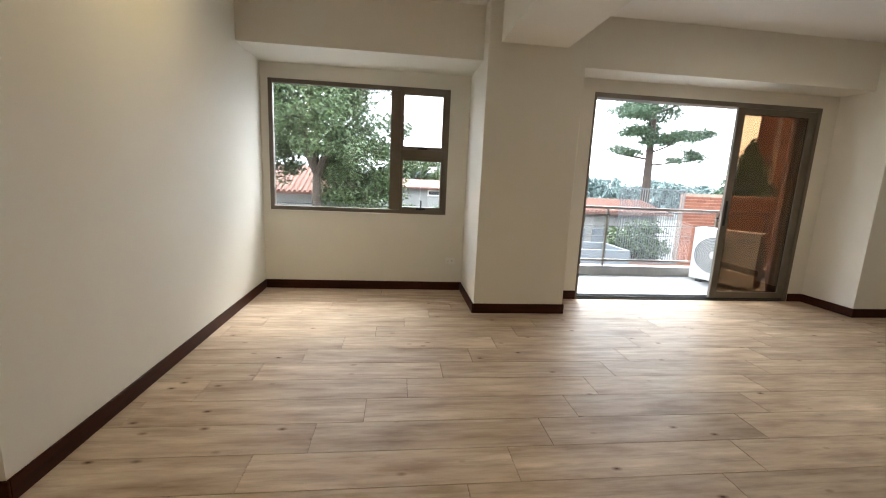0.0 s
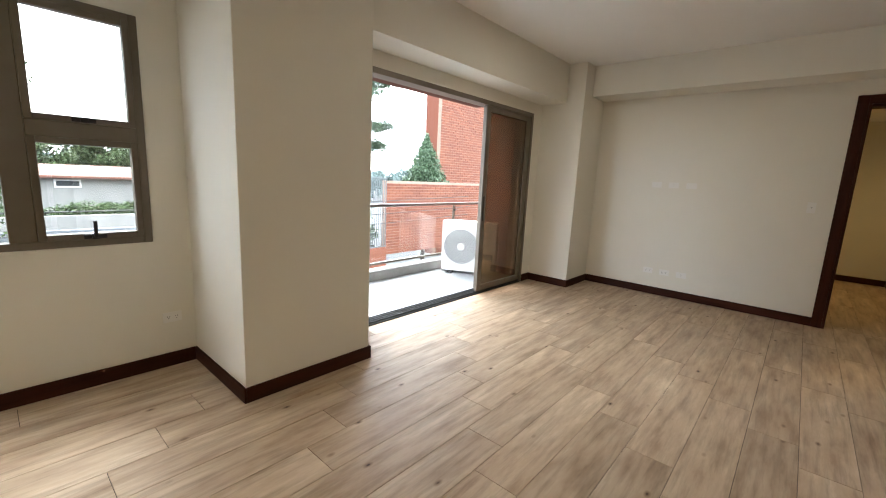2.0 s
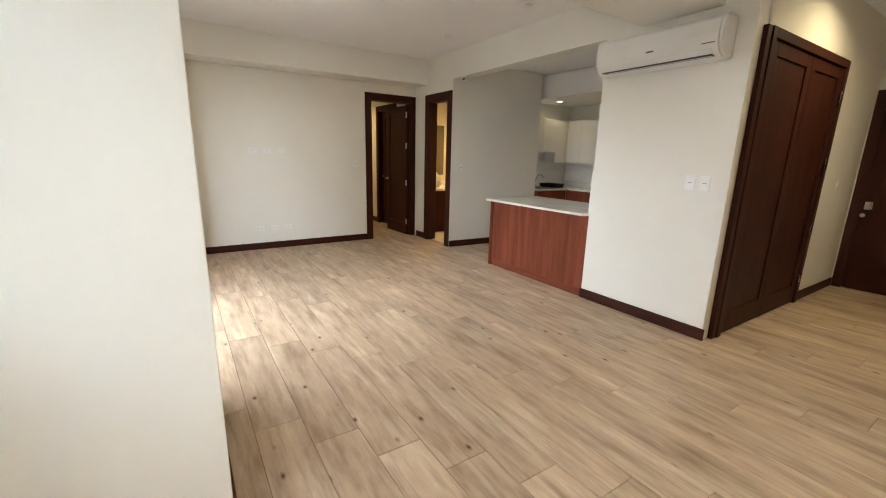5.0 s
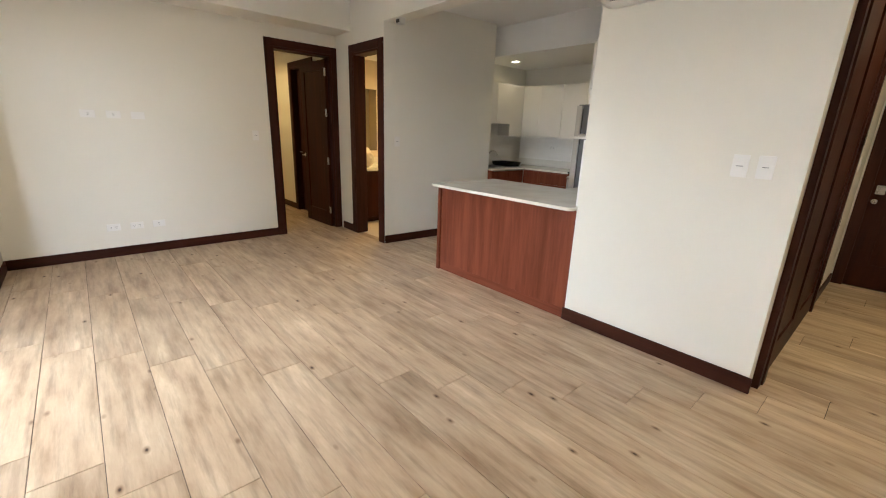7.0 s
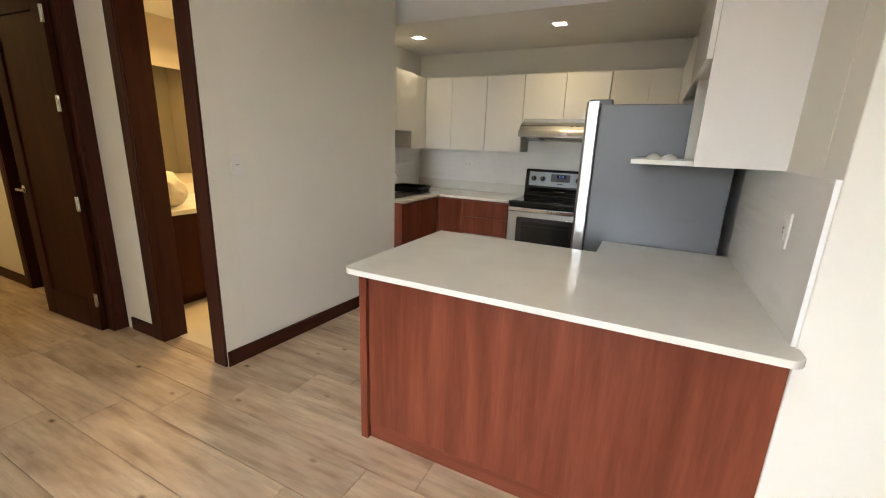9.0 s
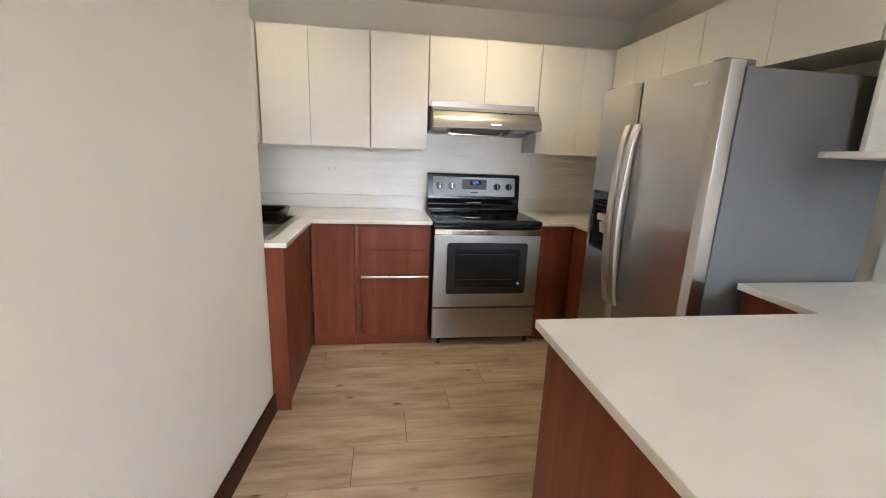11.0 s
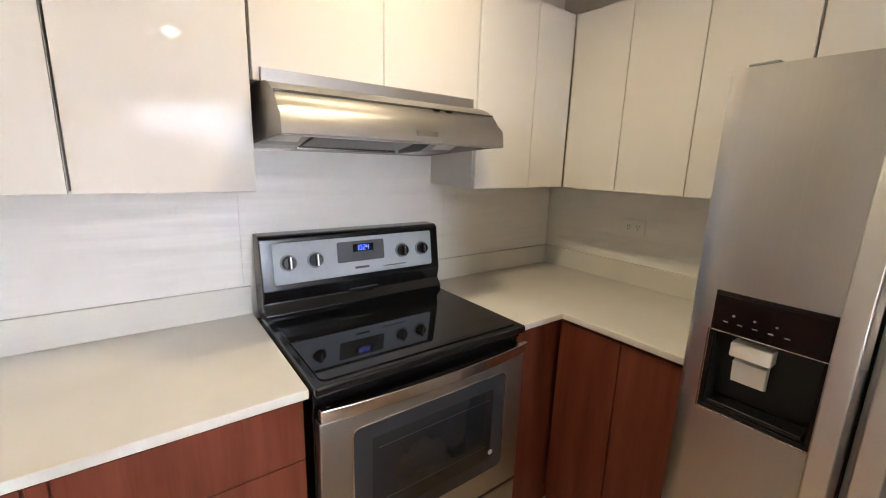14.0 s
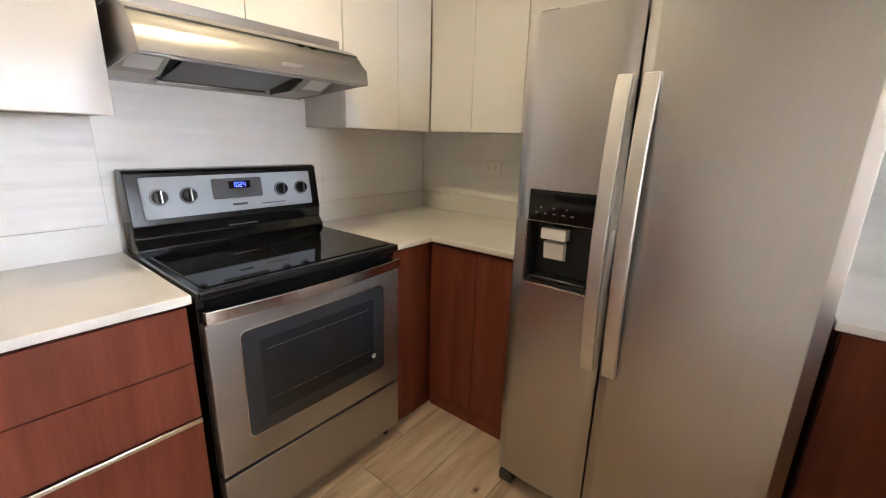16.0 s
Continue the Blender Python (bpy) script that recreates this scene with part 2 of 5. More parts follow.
BALFLOOR = mottled("balcony_tile", (0.34, 0.35, 0.36), (0.40, 0.41, 0.42), 0.45, 3, 90, 0.05)
CONCRETE = mottled("concrete", (0.27, 0.26, 0.245), (0.36, 0.35, 0.33), 0.85, 3, 60, 0.25)
BRICK = brick_mat("red_brick", (0.120, 0.034, 0.015), (0.175, 0.058, 0.027))
MORTAR = mottled("mortar", (0.20, 0.13, 0.095), (0.26, 0.175, 0.13), 0.9, 8, 90, 0.2)
BARK = mottled("bark", (0.032, 0.024, 0.018), (0.075, 0.055, 0.040), 0.9, 6, 30, 0.6, stretch=(1, 1, 0.25))
LEAF = leaf_mat("leaf_green", (0.026, 0.046, 0.012), (0.064, 0.096, 0.027))
NEEDLE = leaf_mat("pine_needle", (0.030, 0.060, 0.026), (0.066, 0.105, 0.048))
ROOFTILE = mottled("clay_roof", (0.10, 0.042, 0.027), (0.15, 0.066, 0.042), 0.85, 3, 30, 0.4)
PLASTER = mottled("pale_plaster", (0.19, 0.185, 0.17), (0.24, 0.23, 0.21), 0.85, 1.5, 50, 0.1)
ASPHALT = mottled("street_ground", (0.055, 0.055, 0.055), (0.10, 0.10, 0.09), 0.9, 0.4, 20, 0.2)
FARPANE = mottled("far_window_pane", (0.006, 0.008, 0.01), (0.014, 0.016, 0.018), 0.55, 1, 20, 0.0)
FENCEGREY = mottled("fence_grey", (0.075, 0.08, 0.08), (0.10, 0.105, 0.105), 0.6, 3, 60, 0.05)
SLATGREY = mottled("slat_grey", (0.20, 0.21, 0.22), (0.25, 0.26, 0.27), 0.6, 3, 60, 0.05)
RAILMETAL = mottled("rail_metal", (0.30, 0.27, 0.24), (0.36, 0.33, 0.30), 0.35, 5, 90, 0.03, 0.7)
GREYWALL = mottled("grey_wall", (0.11, 0.118, 0.125), (0.14, 0.148, 0.155), 0.8, 1.5, 50, 0.1)

# ---- building blocks ----


def add_box(bm, lo, hi, bevel=0.0, seg=2):
    lo, hi = Vector(lo), Vector(hi)
    r = bmesh.ops.create_cube(bm, size=1.0)
    c, s = (lo + hi) / 2, hi - lo
    for v in r["verts"]:
        v.co = Vector((v.co.x * s.x, v.co.y * s.y, v.co.z * s.z)) + c
    if bevel:
        es = list({e for v in r["verts"] for e in v.link_edges})
        bmesh.ops.bevel(bm, geom=es, offset=bevel, segments=seg, profile=0.5, affect="EDGES")
    return bm


def box(lo, hi, bevel=0.0, seg=2):
    return add_box(bmesh.new(), lo, hi, bevel, seg)


def boxes(*spans, bevel=0.0):
    bm = bmesh.new()
    for lo, hi in spans:
        add_box(bm, lo, hi, bevel)
    return bm


def add_cyl(bm, a, b, r1, r2=None, seg=20, caps=True):
    a, b = Vector(a), Vector(b)
    d = b - a
    m = Matrix.Translation((a + b) / 2) @ d.to_track_quat("Z", "Y").to_matrix().to_4x4()
    bmesh.ops.create_cone(bm, cap_ends=caps, segments=seg, radius1=r1, radius2=r1 if r2 is None else r2, depth=d.length, matrix=m)
    return bm


def cyl(a, b, r1, r2=None, seg=20):
    return add_cyl(bmesh.new(), a, b, r1, r2, seg)


def extrude_poly(pts, axis, lo, hi, bevel=0.0, seg=2):
    """A prism: the outline pts (two coordinates each) drawn out along axis from lo to hi."""
    bm = bmesh.new()

    def at(p, h):
        q = list(p)
        q.insert(axis, h)
        return q
    a = [bm.verts.new(at(p, lo)) for p in pts]
    b = [bm.verts.new(at(p, hi)) for p in pts]
    bm.faces.new(a)
    bm.faces.new(b[::-1])
    for i in range(len(pts)):
        j = (i + 1) % len(pts)
        bm.faces.new((a[i], b[i], b[j], a[j]))
    bmesh.ops.recalc_face_normals(bm, faces=bm.faces)
    if bevel:
        bmesh.ops.bevel(bm, geom=list(bm.edges), offset=bevel, segments=seg, profile=0.5, affect="EDGES")
    return bm


def rounded(x0, y0, x1, y1, r, corners=(1, 1, 1, 1), n=6):
    """The outline of a rectangle with rounded corners (lower left, lower right, upper right, upper left)."""
    out = []
    for (cx, cy, a0), on in zip(((x0 + r, y0 + r, 180), (x1 - r, y0 + r, 270), (x1 - r, y1 - r, 0), (x0 + r, y1 - r, 90)), corners):
        if not on:
            out.append((x0 if a0 in (180, 90) else x1, y0 if a0 in (180, 270) else y1))
            continue
        for i in range(n + 1):
            a = radians(a0 + 90 * i / n)
            out.append((cx + r * math.cos(a), cy + r * math.sin(a)))
    return out


def weigh_normals(me):
    """Lets large flat faces keep their own normal next to rounded edges."""
    at = [[] for v in me.vertices]
    faces = [(p.normal.copy(), p.area) for p in me.polygons]
    for p in me.polygons:
        for v in p.vertices:
            at[v].append(p.index)
    out = []
    for p in me.polygons:
        n = faces[p.index][0]
        for v in p.vertices:
            s = Vector((0, 0, 0))
            for k in at[v]:
                if faces[k][0].dot(n) > 0.64:
                    s += faces[k][0] * faces[k][1]
            out.append(s.normalized() if s.length > 1e-12 else n)
    me.normals_split_custom_set(out)


def mesh_of(bm, name, material, smooth=True):
    me = bpy.data.meshes.new(name)
    bmesh.ops.recalc_face_normals(bm, faces=bm.faces)
    bm.to_mesh(me)
    bm.free()
    if material:
        me.materials.append(material)
    if smooth:
        me.polygons.foreach_set("use_smooth", [True] * len(me.polygons))
        me.set_sharp_from_angle(angle=radians(50))
        if len(me.polygons) < 4000:
            weigh_normals(me)
    return me


def place_of(ob):
    p = Vector(ob.location)
    while ob.parent:
        ob = ob.parent
        p += Vector(ob.location)
    return p


def part(name, bm, material, parent=None, label="", smooth=True):
    """Links a bmesh in world coordinates as one mesh under parent."""
    if parent:
        bmesh.ops.translate(bm, verts=bm.verts, vec=-place_of(parent))
    ob = new(name, mesh_of(bm, name, material, smooth))
    ob.parent = parent
    return tagged(ob, label) if label else ob


def thing(name, at, label, category, group="", kind=""):
    ob = new(name)
    ob.location = at
    ob.empty_display_size = 0.1
    return tagged(ob, label, category, group, kind)


def structure(name, bm, material, label="", category=""):
    return tagged(part(name, bm, material), label or name.replace("_", " "), category or name.split("_")[0], kind="structure")


# ---- structure ----
structure("wall_west", box((-2.12, 1.713, 0), (-1.885, 5.01, CEIL)), PAINT, "cream painted plaster wall beside the window bay", "wall")
structure("wall_west_recess", box((-2.27, -2.72, 0), (-2.12, 1.713, CEIL)), PAINT, "cream painted plaster wall by the entrance", "wall")
structure("wall_north_window", boxes(((-1.885, 4.885, 0), (0.385, 5.01, 0.908)), ((-1.885, 4.885, 2.304), (0.385, 5.01, CEIL)),
                                     ((-1.885, 4.885, 0.908), (-1.805, 5.01, 2.304)), ((0.16, 4.885, 0.908), (0.385, 5.01, 2.304))), PAINT,
          "cream painted wall with a window opening", "wall")
structure("column_north", box((0.385, 4.034, 0), (1.322, 5.01, CEIL), 0.006), PAINT, "wide cream painted column between window and balcony door", "column")
structure("wall_north_balcony", boxes(((1.322, 4.57, 0), (1.70, 4.76, CEIL)), ((4.49, 4.57, 0), (5.52, 4.76, CEIL)), ((1.70, 4.57, 2.328), (4.49, 4.76, CEIL))), PAINT,
          "cream painted wall with the balcony door opening", "wall")
structure("column_east", box((4.69, 3.97, 0), (5.52, 4.57, CEIL), 0.006), PAINT, "cream painted column in the room corner", "column")
structure("wall_east", boxes(((5.35, 1.33, 0), (5.52, 3.97, CEIL)), ((5.35, 0.485, 0), (5.52, 0.56, CEIL)), ((5.35, 0.56, 2.33), (5.52, 1.33, CEIL))), PAINT,
          "cream painted wall with an open doorway", "wall")
structure("wall_bathroom", boxes(((4.19, 0.335, 0), (4.29, 0.485, CEIL)), ((4.88, 0.335, 0), (6.15, 0.485, CEIL)), ((4.29, 0.335, 2.31), (4.88, 0.485, CEIL))), PAINT,
          "cream painted wall with the bathroom doorway", "wall")
structure("wall_kitchen_east", extrude_poly([(4.19, 0.335), (4.34, 0.335), (4.34, -1.10), (4.75, -1.10), (4.75, -2.77), (4.60, -2.77), (4.60, -1.25), (4.07, -1.25)], 2, 0, CEIL), PAINT,
          "cream painted wall leading into the kitchen", "wall")
structure("wall_kitchen_south", box((1.35, -2.77, 0), (4.60, -2.62, CEIL)), PAINT, "cream painted wall behind the stove", "wall")
structure("wall_kitchen_west", box((1.35, -2.62, 0), (1.50, 0.40, CEIL)), PAINT, "cream painted wall behind the refrigerator", "wall")
structure("wall_stub", box((0.272, 0.40, 0), (1.50, 0.566, CEIL), 0.005), PAINT, "short white painted wall beside the peninsula", "wall")
structure("wall_closet", boxes(((0.255, -1.38, 2.41), (0.42, 0.40, CEIL)), ((0.255, -2.57, 0), (0.42, -1.38, CEIL))), PAINT, "cream painted wall beside the closet", "wall")
structure("wall_stair_landing", box((-1.0, -2.96, -0.10), (0.4, -2.775, 2.5)), PAINT, "plain wall behind the entrance door", "wall")
structure("wall_closet_back", box((0.95, -2.57, 0), (1.0, 0.40, CEIL)), PAINT, "plain wall inside the closet", "wall")
structure("wall_south_entrance", boxes(((-2.12, -2.72, 0), (-0.80, -2.57, CEIL)), ((0.17, -2.72, 0), (1.35, -2.57, CEIL)), ((-0.80, -2.72, 2.2), (0.17, -2.57, CEIL))), PAINT,
          "cream painted wall around the entrance door", "wall")
structure("ceiling", box((-2.27, 0.30, CEIL), (5.52, 5.01, CEIL + 0.12)), CEIL_PAINT, "white painted plaster ceiling of the living room", "ceiling")
# Unseen slab, added to keep sky light from leaking between the ceilings.
structure("roof_slab", box((-2.35, -2.85, CEIL + 0.121), (9.3, 5.05, CEIL + 0.32)), CONCRETE, "unseen slab added over the ceilings to block sky light", "slab")
structure("ceiling_hall", box((-2.27, -2.72, CEIL), (1.5, 0.30, CEIL + 0.12)), CEIL_PAINT, "white painted plaster ceiling of the hall", "ceiling")
structure("ceiling_kitchen", box((1.50, -1.38, 2.82), (4.32, 0.32, CEIL + 0.06)), CEIL_PAINT, "white painted plaster ceiling over the peninsula", "ceiling")
structure("ceiling_kitchen_soffit", box((1.50, -2.62, 2.445), (4.60, -1.38, CEIL)), CEIL_PAINT, "lowered plaster ceiling over the stove", "ceiling")
structure("soffit_window", box((-1.885, 4.24, 2.466), (0.385, 4.885, CEIL)), PAINT, "plaster soffit above the window", "soffit")
structure("soffit_balcony", box((1.322, 4.21, 2.466), (4.69, 4.57, CEIL)), PAINT, "plaster soffit above the balcony door", "soffit")
structure("beam_living", box((0.505, 0.567, 2.576), (1.142, 4.034, CEIL)), PAINT, "plaster ceiling beam across the living room", "beam")
structure("beam_east", box((4.935, 0.485, 2.568), (5.35, 3.97, CEIL)), PAINT, "plaster beam along the living room wall", "beam")
structure("beam_kitchen", box((1.50, 0.30, 2.57), (4.19, 0.485, CEIL)), PAINT, "plaster beam over the kitchen opening", "beam")
structure("subfloor", box((-2.27, -2.77, -0.10), (9.2, 4.76, -0.006)), GROUT, "grey brown grout bed under the planks", "floor")
structure("floor_bay_bed", box((-2.12, 4.76, -0.10), (1.34, 5.01, -0.006)), GROUT, "grey brown grout bed in the window bay", "floor")

# rooms beyond the doorways
structure("wall_corridor_north", box((5.52, 1.9, 0), (9.2, 2.05, CEIL)), PAINT, "warm lit corridor wall", "wall")
structure("wall_corridor_east", box((9.05, -0.6, 0), (9.2, 1.9, CEIL)), PAINT, "warm lit corridor end wall", "wall")
structure("wall_corridor_south", boxes(((6.92, 0.335, 0), (9.05, 0.485, CEIL)), ((6.15, 0.335, 2.31), (6.92, 0.485, CEIL))), PAINT,
          "warm lit corridor wall with a dark door", "wall")
structure("ceiling_corridor", box((5.52, 0.335, 2.62), (9.2, 2.05, 2.74)), CEIL_PAINT, "plaster corridor ceiling", "ceiling")
structure("wall_bathroom_east", box((6.25, -1.6, 0), (6.40, 0.335, CEIL)), IVORY, "beige tiled bathroom wall", "wall")
structure("wall_bathroom_south", box((4.75, -1.6, 0), (6.25, -1.45, CEIL)), IVORY, "beige tiled bathroom wall behind", "wall")
structure("ceiling_bathroom", box((4.34, -1.6, 2.50), (6.40, 0.335, 2.62)), CEIL_PAINT, "plaster bathroom ceiling", "ceiling")
structure("floor_bathroom", box((4.34, -1.45, -0.006), (6.25, 0.40, 0.004)), IVORY, "cream tiled bathroom floor", "floor")


def baseboard(name, runs):
    """Dark wooden skirting, 10 cm high: runs of (x0, y0, x1, y1)."""
    bm = bmesh.new()
    for x0, y0, x1, y1 in runs:
        add_box(bm, (x0, y0, 0), (x1, y1, 0.10), 0.003, 1)
    ob = structure(name, bm, TRIMWOOD[1 if abs(runs[0][3] - runs[0][1]) > abs(runs[0][2] - runs[0][0]) else 0], "dark brown wooden baseboard", "baseboard")
    return ob


T = 0.014
baseboard("baseboard_west", [(-1.885, 1.713, -1.885 + T, 4.885)])
baseboard("baseboard_west_end", [(-2.12, 1.713 - T, -1.885 + T, 1.713)])
baseboard("baseboard_window", [(-1.885 + T, 4.885 - T, 0.385 - T, 4.885)])
baseboard("baseboard_column_west", [(0.385 - T, 4.034 - T, 0.385, 4.885)])
baseboard("baseboard_column_south", [(0.385, 4.034 - T, 1.322 + T, 4.034)])
baseboard("baseboard_column_side", [(1.322, 4.034, 1.322 + T, 4.57)])
baseboard("baseboard_balcony_west", [(1.322 + T, 4.57 - T, 1.70, 4.57)])
baseboard("baseboard_balcony_east", [(4.495, 4.57 - T, 4.69 - T, 4.57)])
baseboard("baseboard_corner_west", [(4.69 - T, 3.97 - T, 4.69, 4.57)])
baseboard("baseboard_corner_south", [(4.69, 3.97 - T, 5.35 - T, 3.97)])
baseboard("baseboard_east", [(5.35 - T, 1.415, 5.35, 3.97)])
baseboard("baseboard_bathroom", [(4.98, 0.485, 5.26, 0.485 + T)])
structure("baseboard_kitchen", extrude_poly([(4.19, 0.485), (4.19 - T, 0.485), (4.07 - T, -1.245), (4.07, -1.245)], 2, 0, 0.10), TRIMWOOD[1], "dark brown wooden baseboard", "baseboard")
baseboard("baseboard_stub", [(0.272 - T, 0.566, 1.511, 0.566 + T)])
baseboard("baseboard_hall", [(0.255 - T, -2.55, 0.255, -1.38)])
baseboard("baseboard_corridor_south", [(7.0, 0.485, 9.05, 0.485 + T)])
baseboard("baseboard_corridor_east", [(9.05 - T, 0.5, 9.05, 1.9)])
baseboard("baseboard_corridor_north", [(5.52, 1.9 - T, 9.05, 1.9)])


def door_trim(name, axis, wall, side, a, b, top, w, deep, sgn):
    """A door lining: two jambs and a head, with casing on the room's side. axis is the one along the wall."""
    label = "dark brown wooden door casing"
    th = tagged(thing(name, (0, 0, 0), label, "door frame"), kind="structure")

    def bx(u0, u1, z0, z1, d0, d1, nm, k):
        lo, hi = [0, 0, z0], [0, 0, z1]
        lo[axis], hi[axis] = u0, u1
        lo[1 - axis], hi[1 - axis] = min(d0, d1), max(d0, d1)
        part(nm, box(lo, hi, 0.004), TRIMWOOD[k], th)
    f = wall + sgn * 0.018
    bx(a - w, a, 0, top + w, f, wall, "casing", 2)
    bx(b, b + w, 0, top + w, f, wall, "casing", 2)
    bx(a, b, top, top + w, f, wall, "casing_head", axis)
    back = wall - sgn * deep
    bx(a, a + 0.025, 0, top, f - sgn * 0.003, back, "jamb", 2)
    bx(b - 0.025, b, 0, top, f - sgn * 0.003, back, "jamb", 2)
    bx(a + 0.025, b - 0.025, top - 0.025, top, f - sgn * 0.003, back, "jamb_head", axis)
    return th


door_trim("door_frame_corridor", 1, 5.35, 0, 0.56, 1.33, 2.33, 0.088, 0.17, -1)
door_trim("door_frame_bathroom", 0, 0.485, 0, 4.29, 4.88, 2.31, 0.098, 0.15, 1)
door_trim("door_frame_bedroom", 0, 0.485, 0, 6.15, 6.92, 2.31, 0.08, 0.15, 1)

# ---- windows and doors ----


def window_bay():
    th = tagged(thing("window_1", (-0.81, 4.90, 0.918), "bronze aluminium window with one fixed and two hinged panes", "window"), kind="structure")
    x0, x1, z0, z1, y0, y1 = -1.805, 0.16, 0.908, 2.304, 4.872, 4.93
    w = 0.045
    for lo, hi, k in (((x0, y0, z0), (x0 + w, y1, z1), 0), ((x1 - w, y0, z0), (x1, y1, z1), 0), ((x0 + w, y0, z0), (x1 - w, y1, z0 + w), 0), ((x0 + w, y0, z1 - w), (x1 - w, y1, z1), 0)):
        part("window_frame", box(lo, hi, 0.004), BRONZE, th)
    part("mullion", box((-0.50, y0 - 0.004, z0 + w), (-0.385, y1, z1 - w), 0.005), BRONZE, th)
    part("transom", box((-0.385, y0 - 0.003, 1.545), (x1 - w, y1, 1.635), 0.005), BRONZE, th)
    part("pane", box((x0 + w, 4.893, z0 + w), (-0.50, 4.899, z1 - w)), GLASS, th, smooth=False).visible_shadow = False
    for za, zb in ((z0 + w, 1.545), (1.635, z1 - w)):
        xa, xb = -0.385, x1 - w
        s = 0.036
        sash = part("sash", boxes(((xa, y0 - 0.012, za), (xa + s, y1 - 0.012, zb)), ((xb - s, y0 - 0.012, za), (xb, y1 - 0.012, zb)),
                                  ((xa + s, y0 - 0.012, za), (xb - s, y1 - 0.012, za + s)), ((xa + s, y0 - 0.012, zb - s), (xb - s, y1 - 0.012, zb)), bevel=0.004), BRONZE, th)
        part("pane", box((xa + s, 4.885, za + s), (xb - s, 4.891, zb - s)), GLASS, sash, smooth=False).visible_shadow = False
        xm = (xa + xb) / 2
        bm = boxes(((xm - 0.055, y0 - 0.026, za + 0.004), (xm + 0.055, y0 - 0.012, za + 0.030)), ((xm - 0.018, y0 - 0.040, za + 0.002), (xm + 0.018, y0 - 0.026, za + 0.034)), bevel=0.003)
        if za < 1.5:
            add_box(bm, (xm - 0.009, y0 - 0.052, za + 0.012), (xm + 0.009, y0 - 0.038, za + 0.115), 0.003)
        part("window_latch", bm, BLACKFR, sash, "black metal window latch")
    part("window_sill", box((x0 - 0.02, 4.862, z0 - 0.022), (-0.40, 4.8845, z0), 0.003), PAINT, th)


def sliding_door():
    th = tagged(thing("door_balcony", (3.14, 4.68, 0), "half open sliding balcony door, bronze frame and brown glass", "sliding door"), kind="structure")
    x0, x1, top = 1.70, 4.49, 2.328
    w = 0.045
    part("door_frame", box((x0, 4.565, 0.0), (x0 + w * 0.6, 4.715, top), 0.003), BRONZE, th)
    part("door_frame", box((x1 - w, 4.565, 0.0), (x1, 4.715, top), 0.003), BRONZE, th)
    part("door_frame", box((x0 + w * 0.6, 4.565, top - 0.05), (x1 - w, 4.715, top), 0.003), BRONZE, th)
    bm = boxes(((x0 + w * 0.6, 4.562, -0.004), (x1 - w, 4.718, 0.012)), bevel=0.002)
    for y in (4.590, 4.625, 4.665, 4.700):
        add_box(bm, (x0 + w * 0.6, y - 0.004, 0.012), (x1 - w, y + 0.004, 0.030))
    part("track", bm, BLACKFR, th, "dark metal floor track with grooves")
    for k, (y0, xa, xb) in enumerate(((4.580, 3.44, x1 - w), (4.630, 3.49, x1 - w))):
        s = 0.085
        leaf = part("sliding_leaf", boxes(((xa, y0, 0.03), (xa + s, y0 + 0.04, top - 0.05)), ((xb - s, y0, 0.03), (xb, y0 + 0.04, top - 0.05)),
                                          ((xa + s, y0, 0.03), (xb - s, y0 + 0.04, 0.03 + 0.075)), ((xa + s, y0, top - 0.115), (xb - s, y0 + 0.04, top - 0.05)), bevel=0.004), BRONZE, th)
        part("pane", box((xa + s, y0 + 0.016, 0.105), (xb - s, y0 + 0.022, top - 0.115)), TINT if k == 0 else GLASS, leaf, smooth=False).visible_shadow = False
        if k == 0:
            part("handle", box((xa + 0.02, y0 - 0.006, 0.92), (xa + 0.05, y0, 1.22), 0.004), BLACKFR, leaf)


def door_leaf(name, hinge, ang, w, h, label, handle_side=1, d=0.04):
    """A panelled leaf that turns round the hinge (x, y); it lies along +x when ang is 0."""
    th = tagged(new(name), label, "door")
    th.matrix_world = pose(hinge[0], hinge[1], 0.0, 0, 0, ang)
    s = 0.125

    def local(nm, bm, mat, lab="", up=None):
        ob = new(nm, mesh_of(bm, nm, mat))
        ob.parent = up or th
        return tagged(ob, lab) if lab else ob
    z0 = 0.008
    local("stile", box((0, 0, z0), (s, d, h), 0.003), DOORWOOD)
    local("stile", box((w - s, 0, z0), (w, d, h), 0.003), DOORWOOD)
    local("rail", box((s, 0, h - s), (w - s, d, h), 0.003), DOORWOOD)
    local("rail", box((s, 0, z0), (w - s, d, 0.22), 0.003), DOORWOOD)
    local("panel", box((s, 0.012, 0.22), (w - s, d - 0.012, h - s), 0.004), DOORWOOD)
    for y, sg in ((0, -1), (d, 1)):
        bm = cyl((w - 0.06, y, 1.0), (w - 0.06, y + sg * 0.012, 1.0), 0.028)
        add_cyl(bm, (w - 0.06, y + sg * 0.012, 1.0), (w - 0.06, y + sg * 0.05, 1.0), 0.009)
        add_box(bm, (w - 0.17, y + sg * 0.05 - 0.008, 0.99), (w - 0.05, y + sg * 0.05 + 0.008, 1.01), 0.005)
        local("handle", bm, CHROME, "satin chrome lever handle")
    for z in (0.25, 0.95, 1.6, 2.12):
        bm = boxes(((-0.012, d - 0.004, z - 0.05), (0.024, d + 0.004, z + 0.05)), bevel=0.001)
        add_cyl(bm, (-0.004, d + 0.006, z - 0.05), (-0.004, d + 0.006, z + 0.05), 0.006, seg=10)
        local("hinge", bm, CHROME, "small satin steel hinge")
    return th


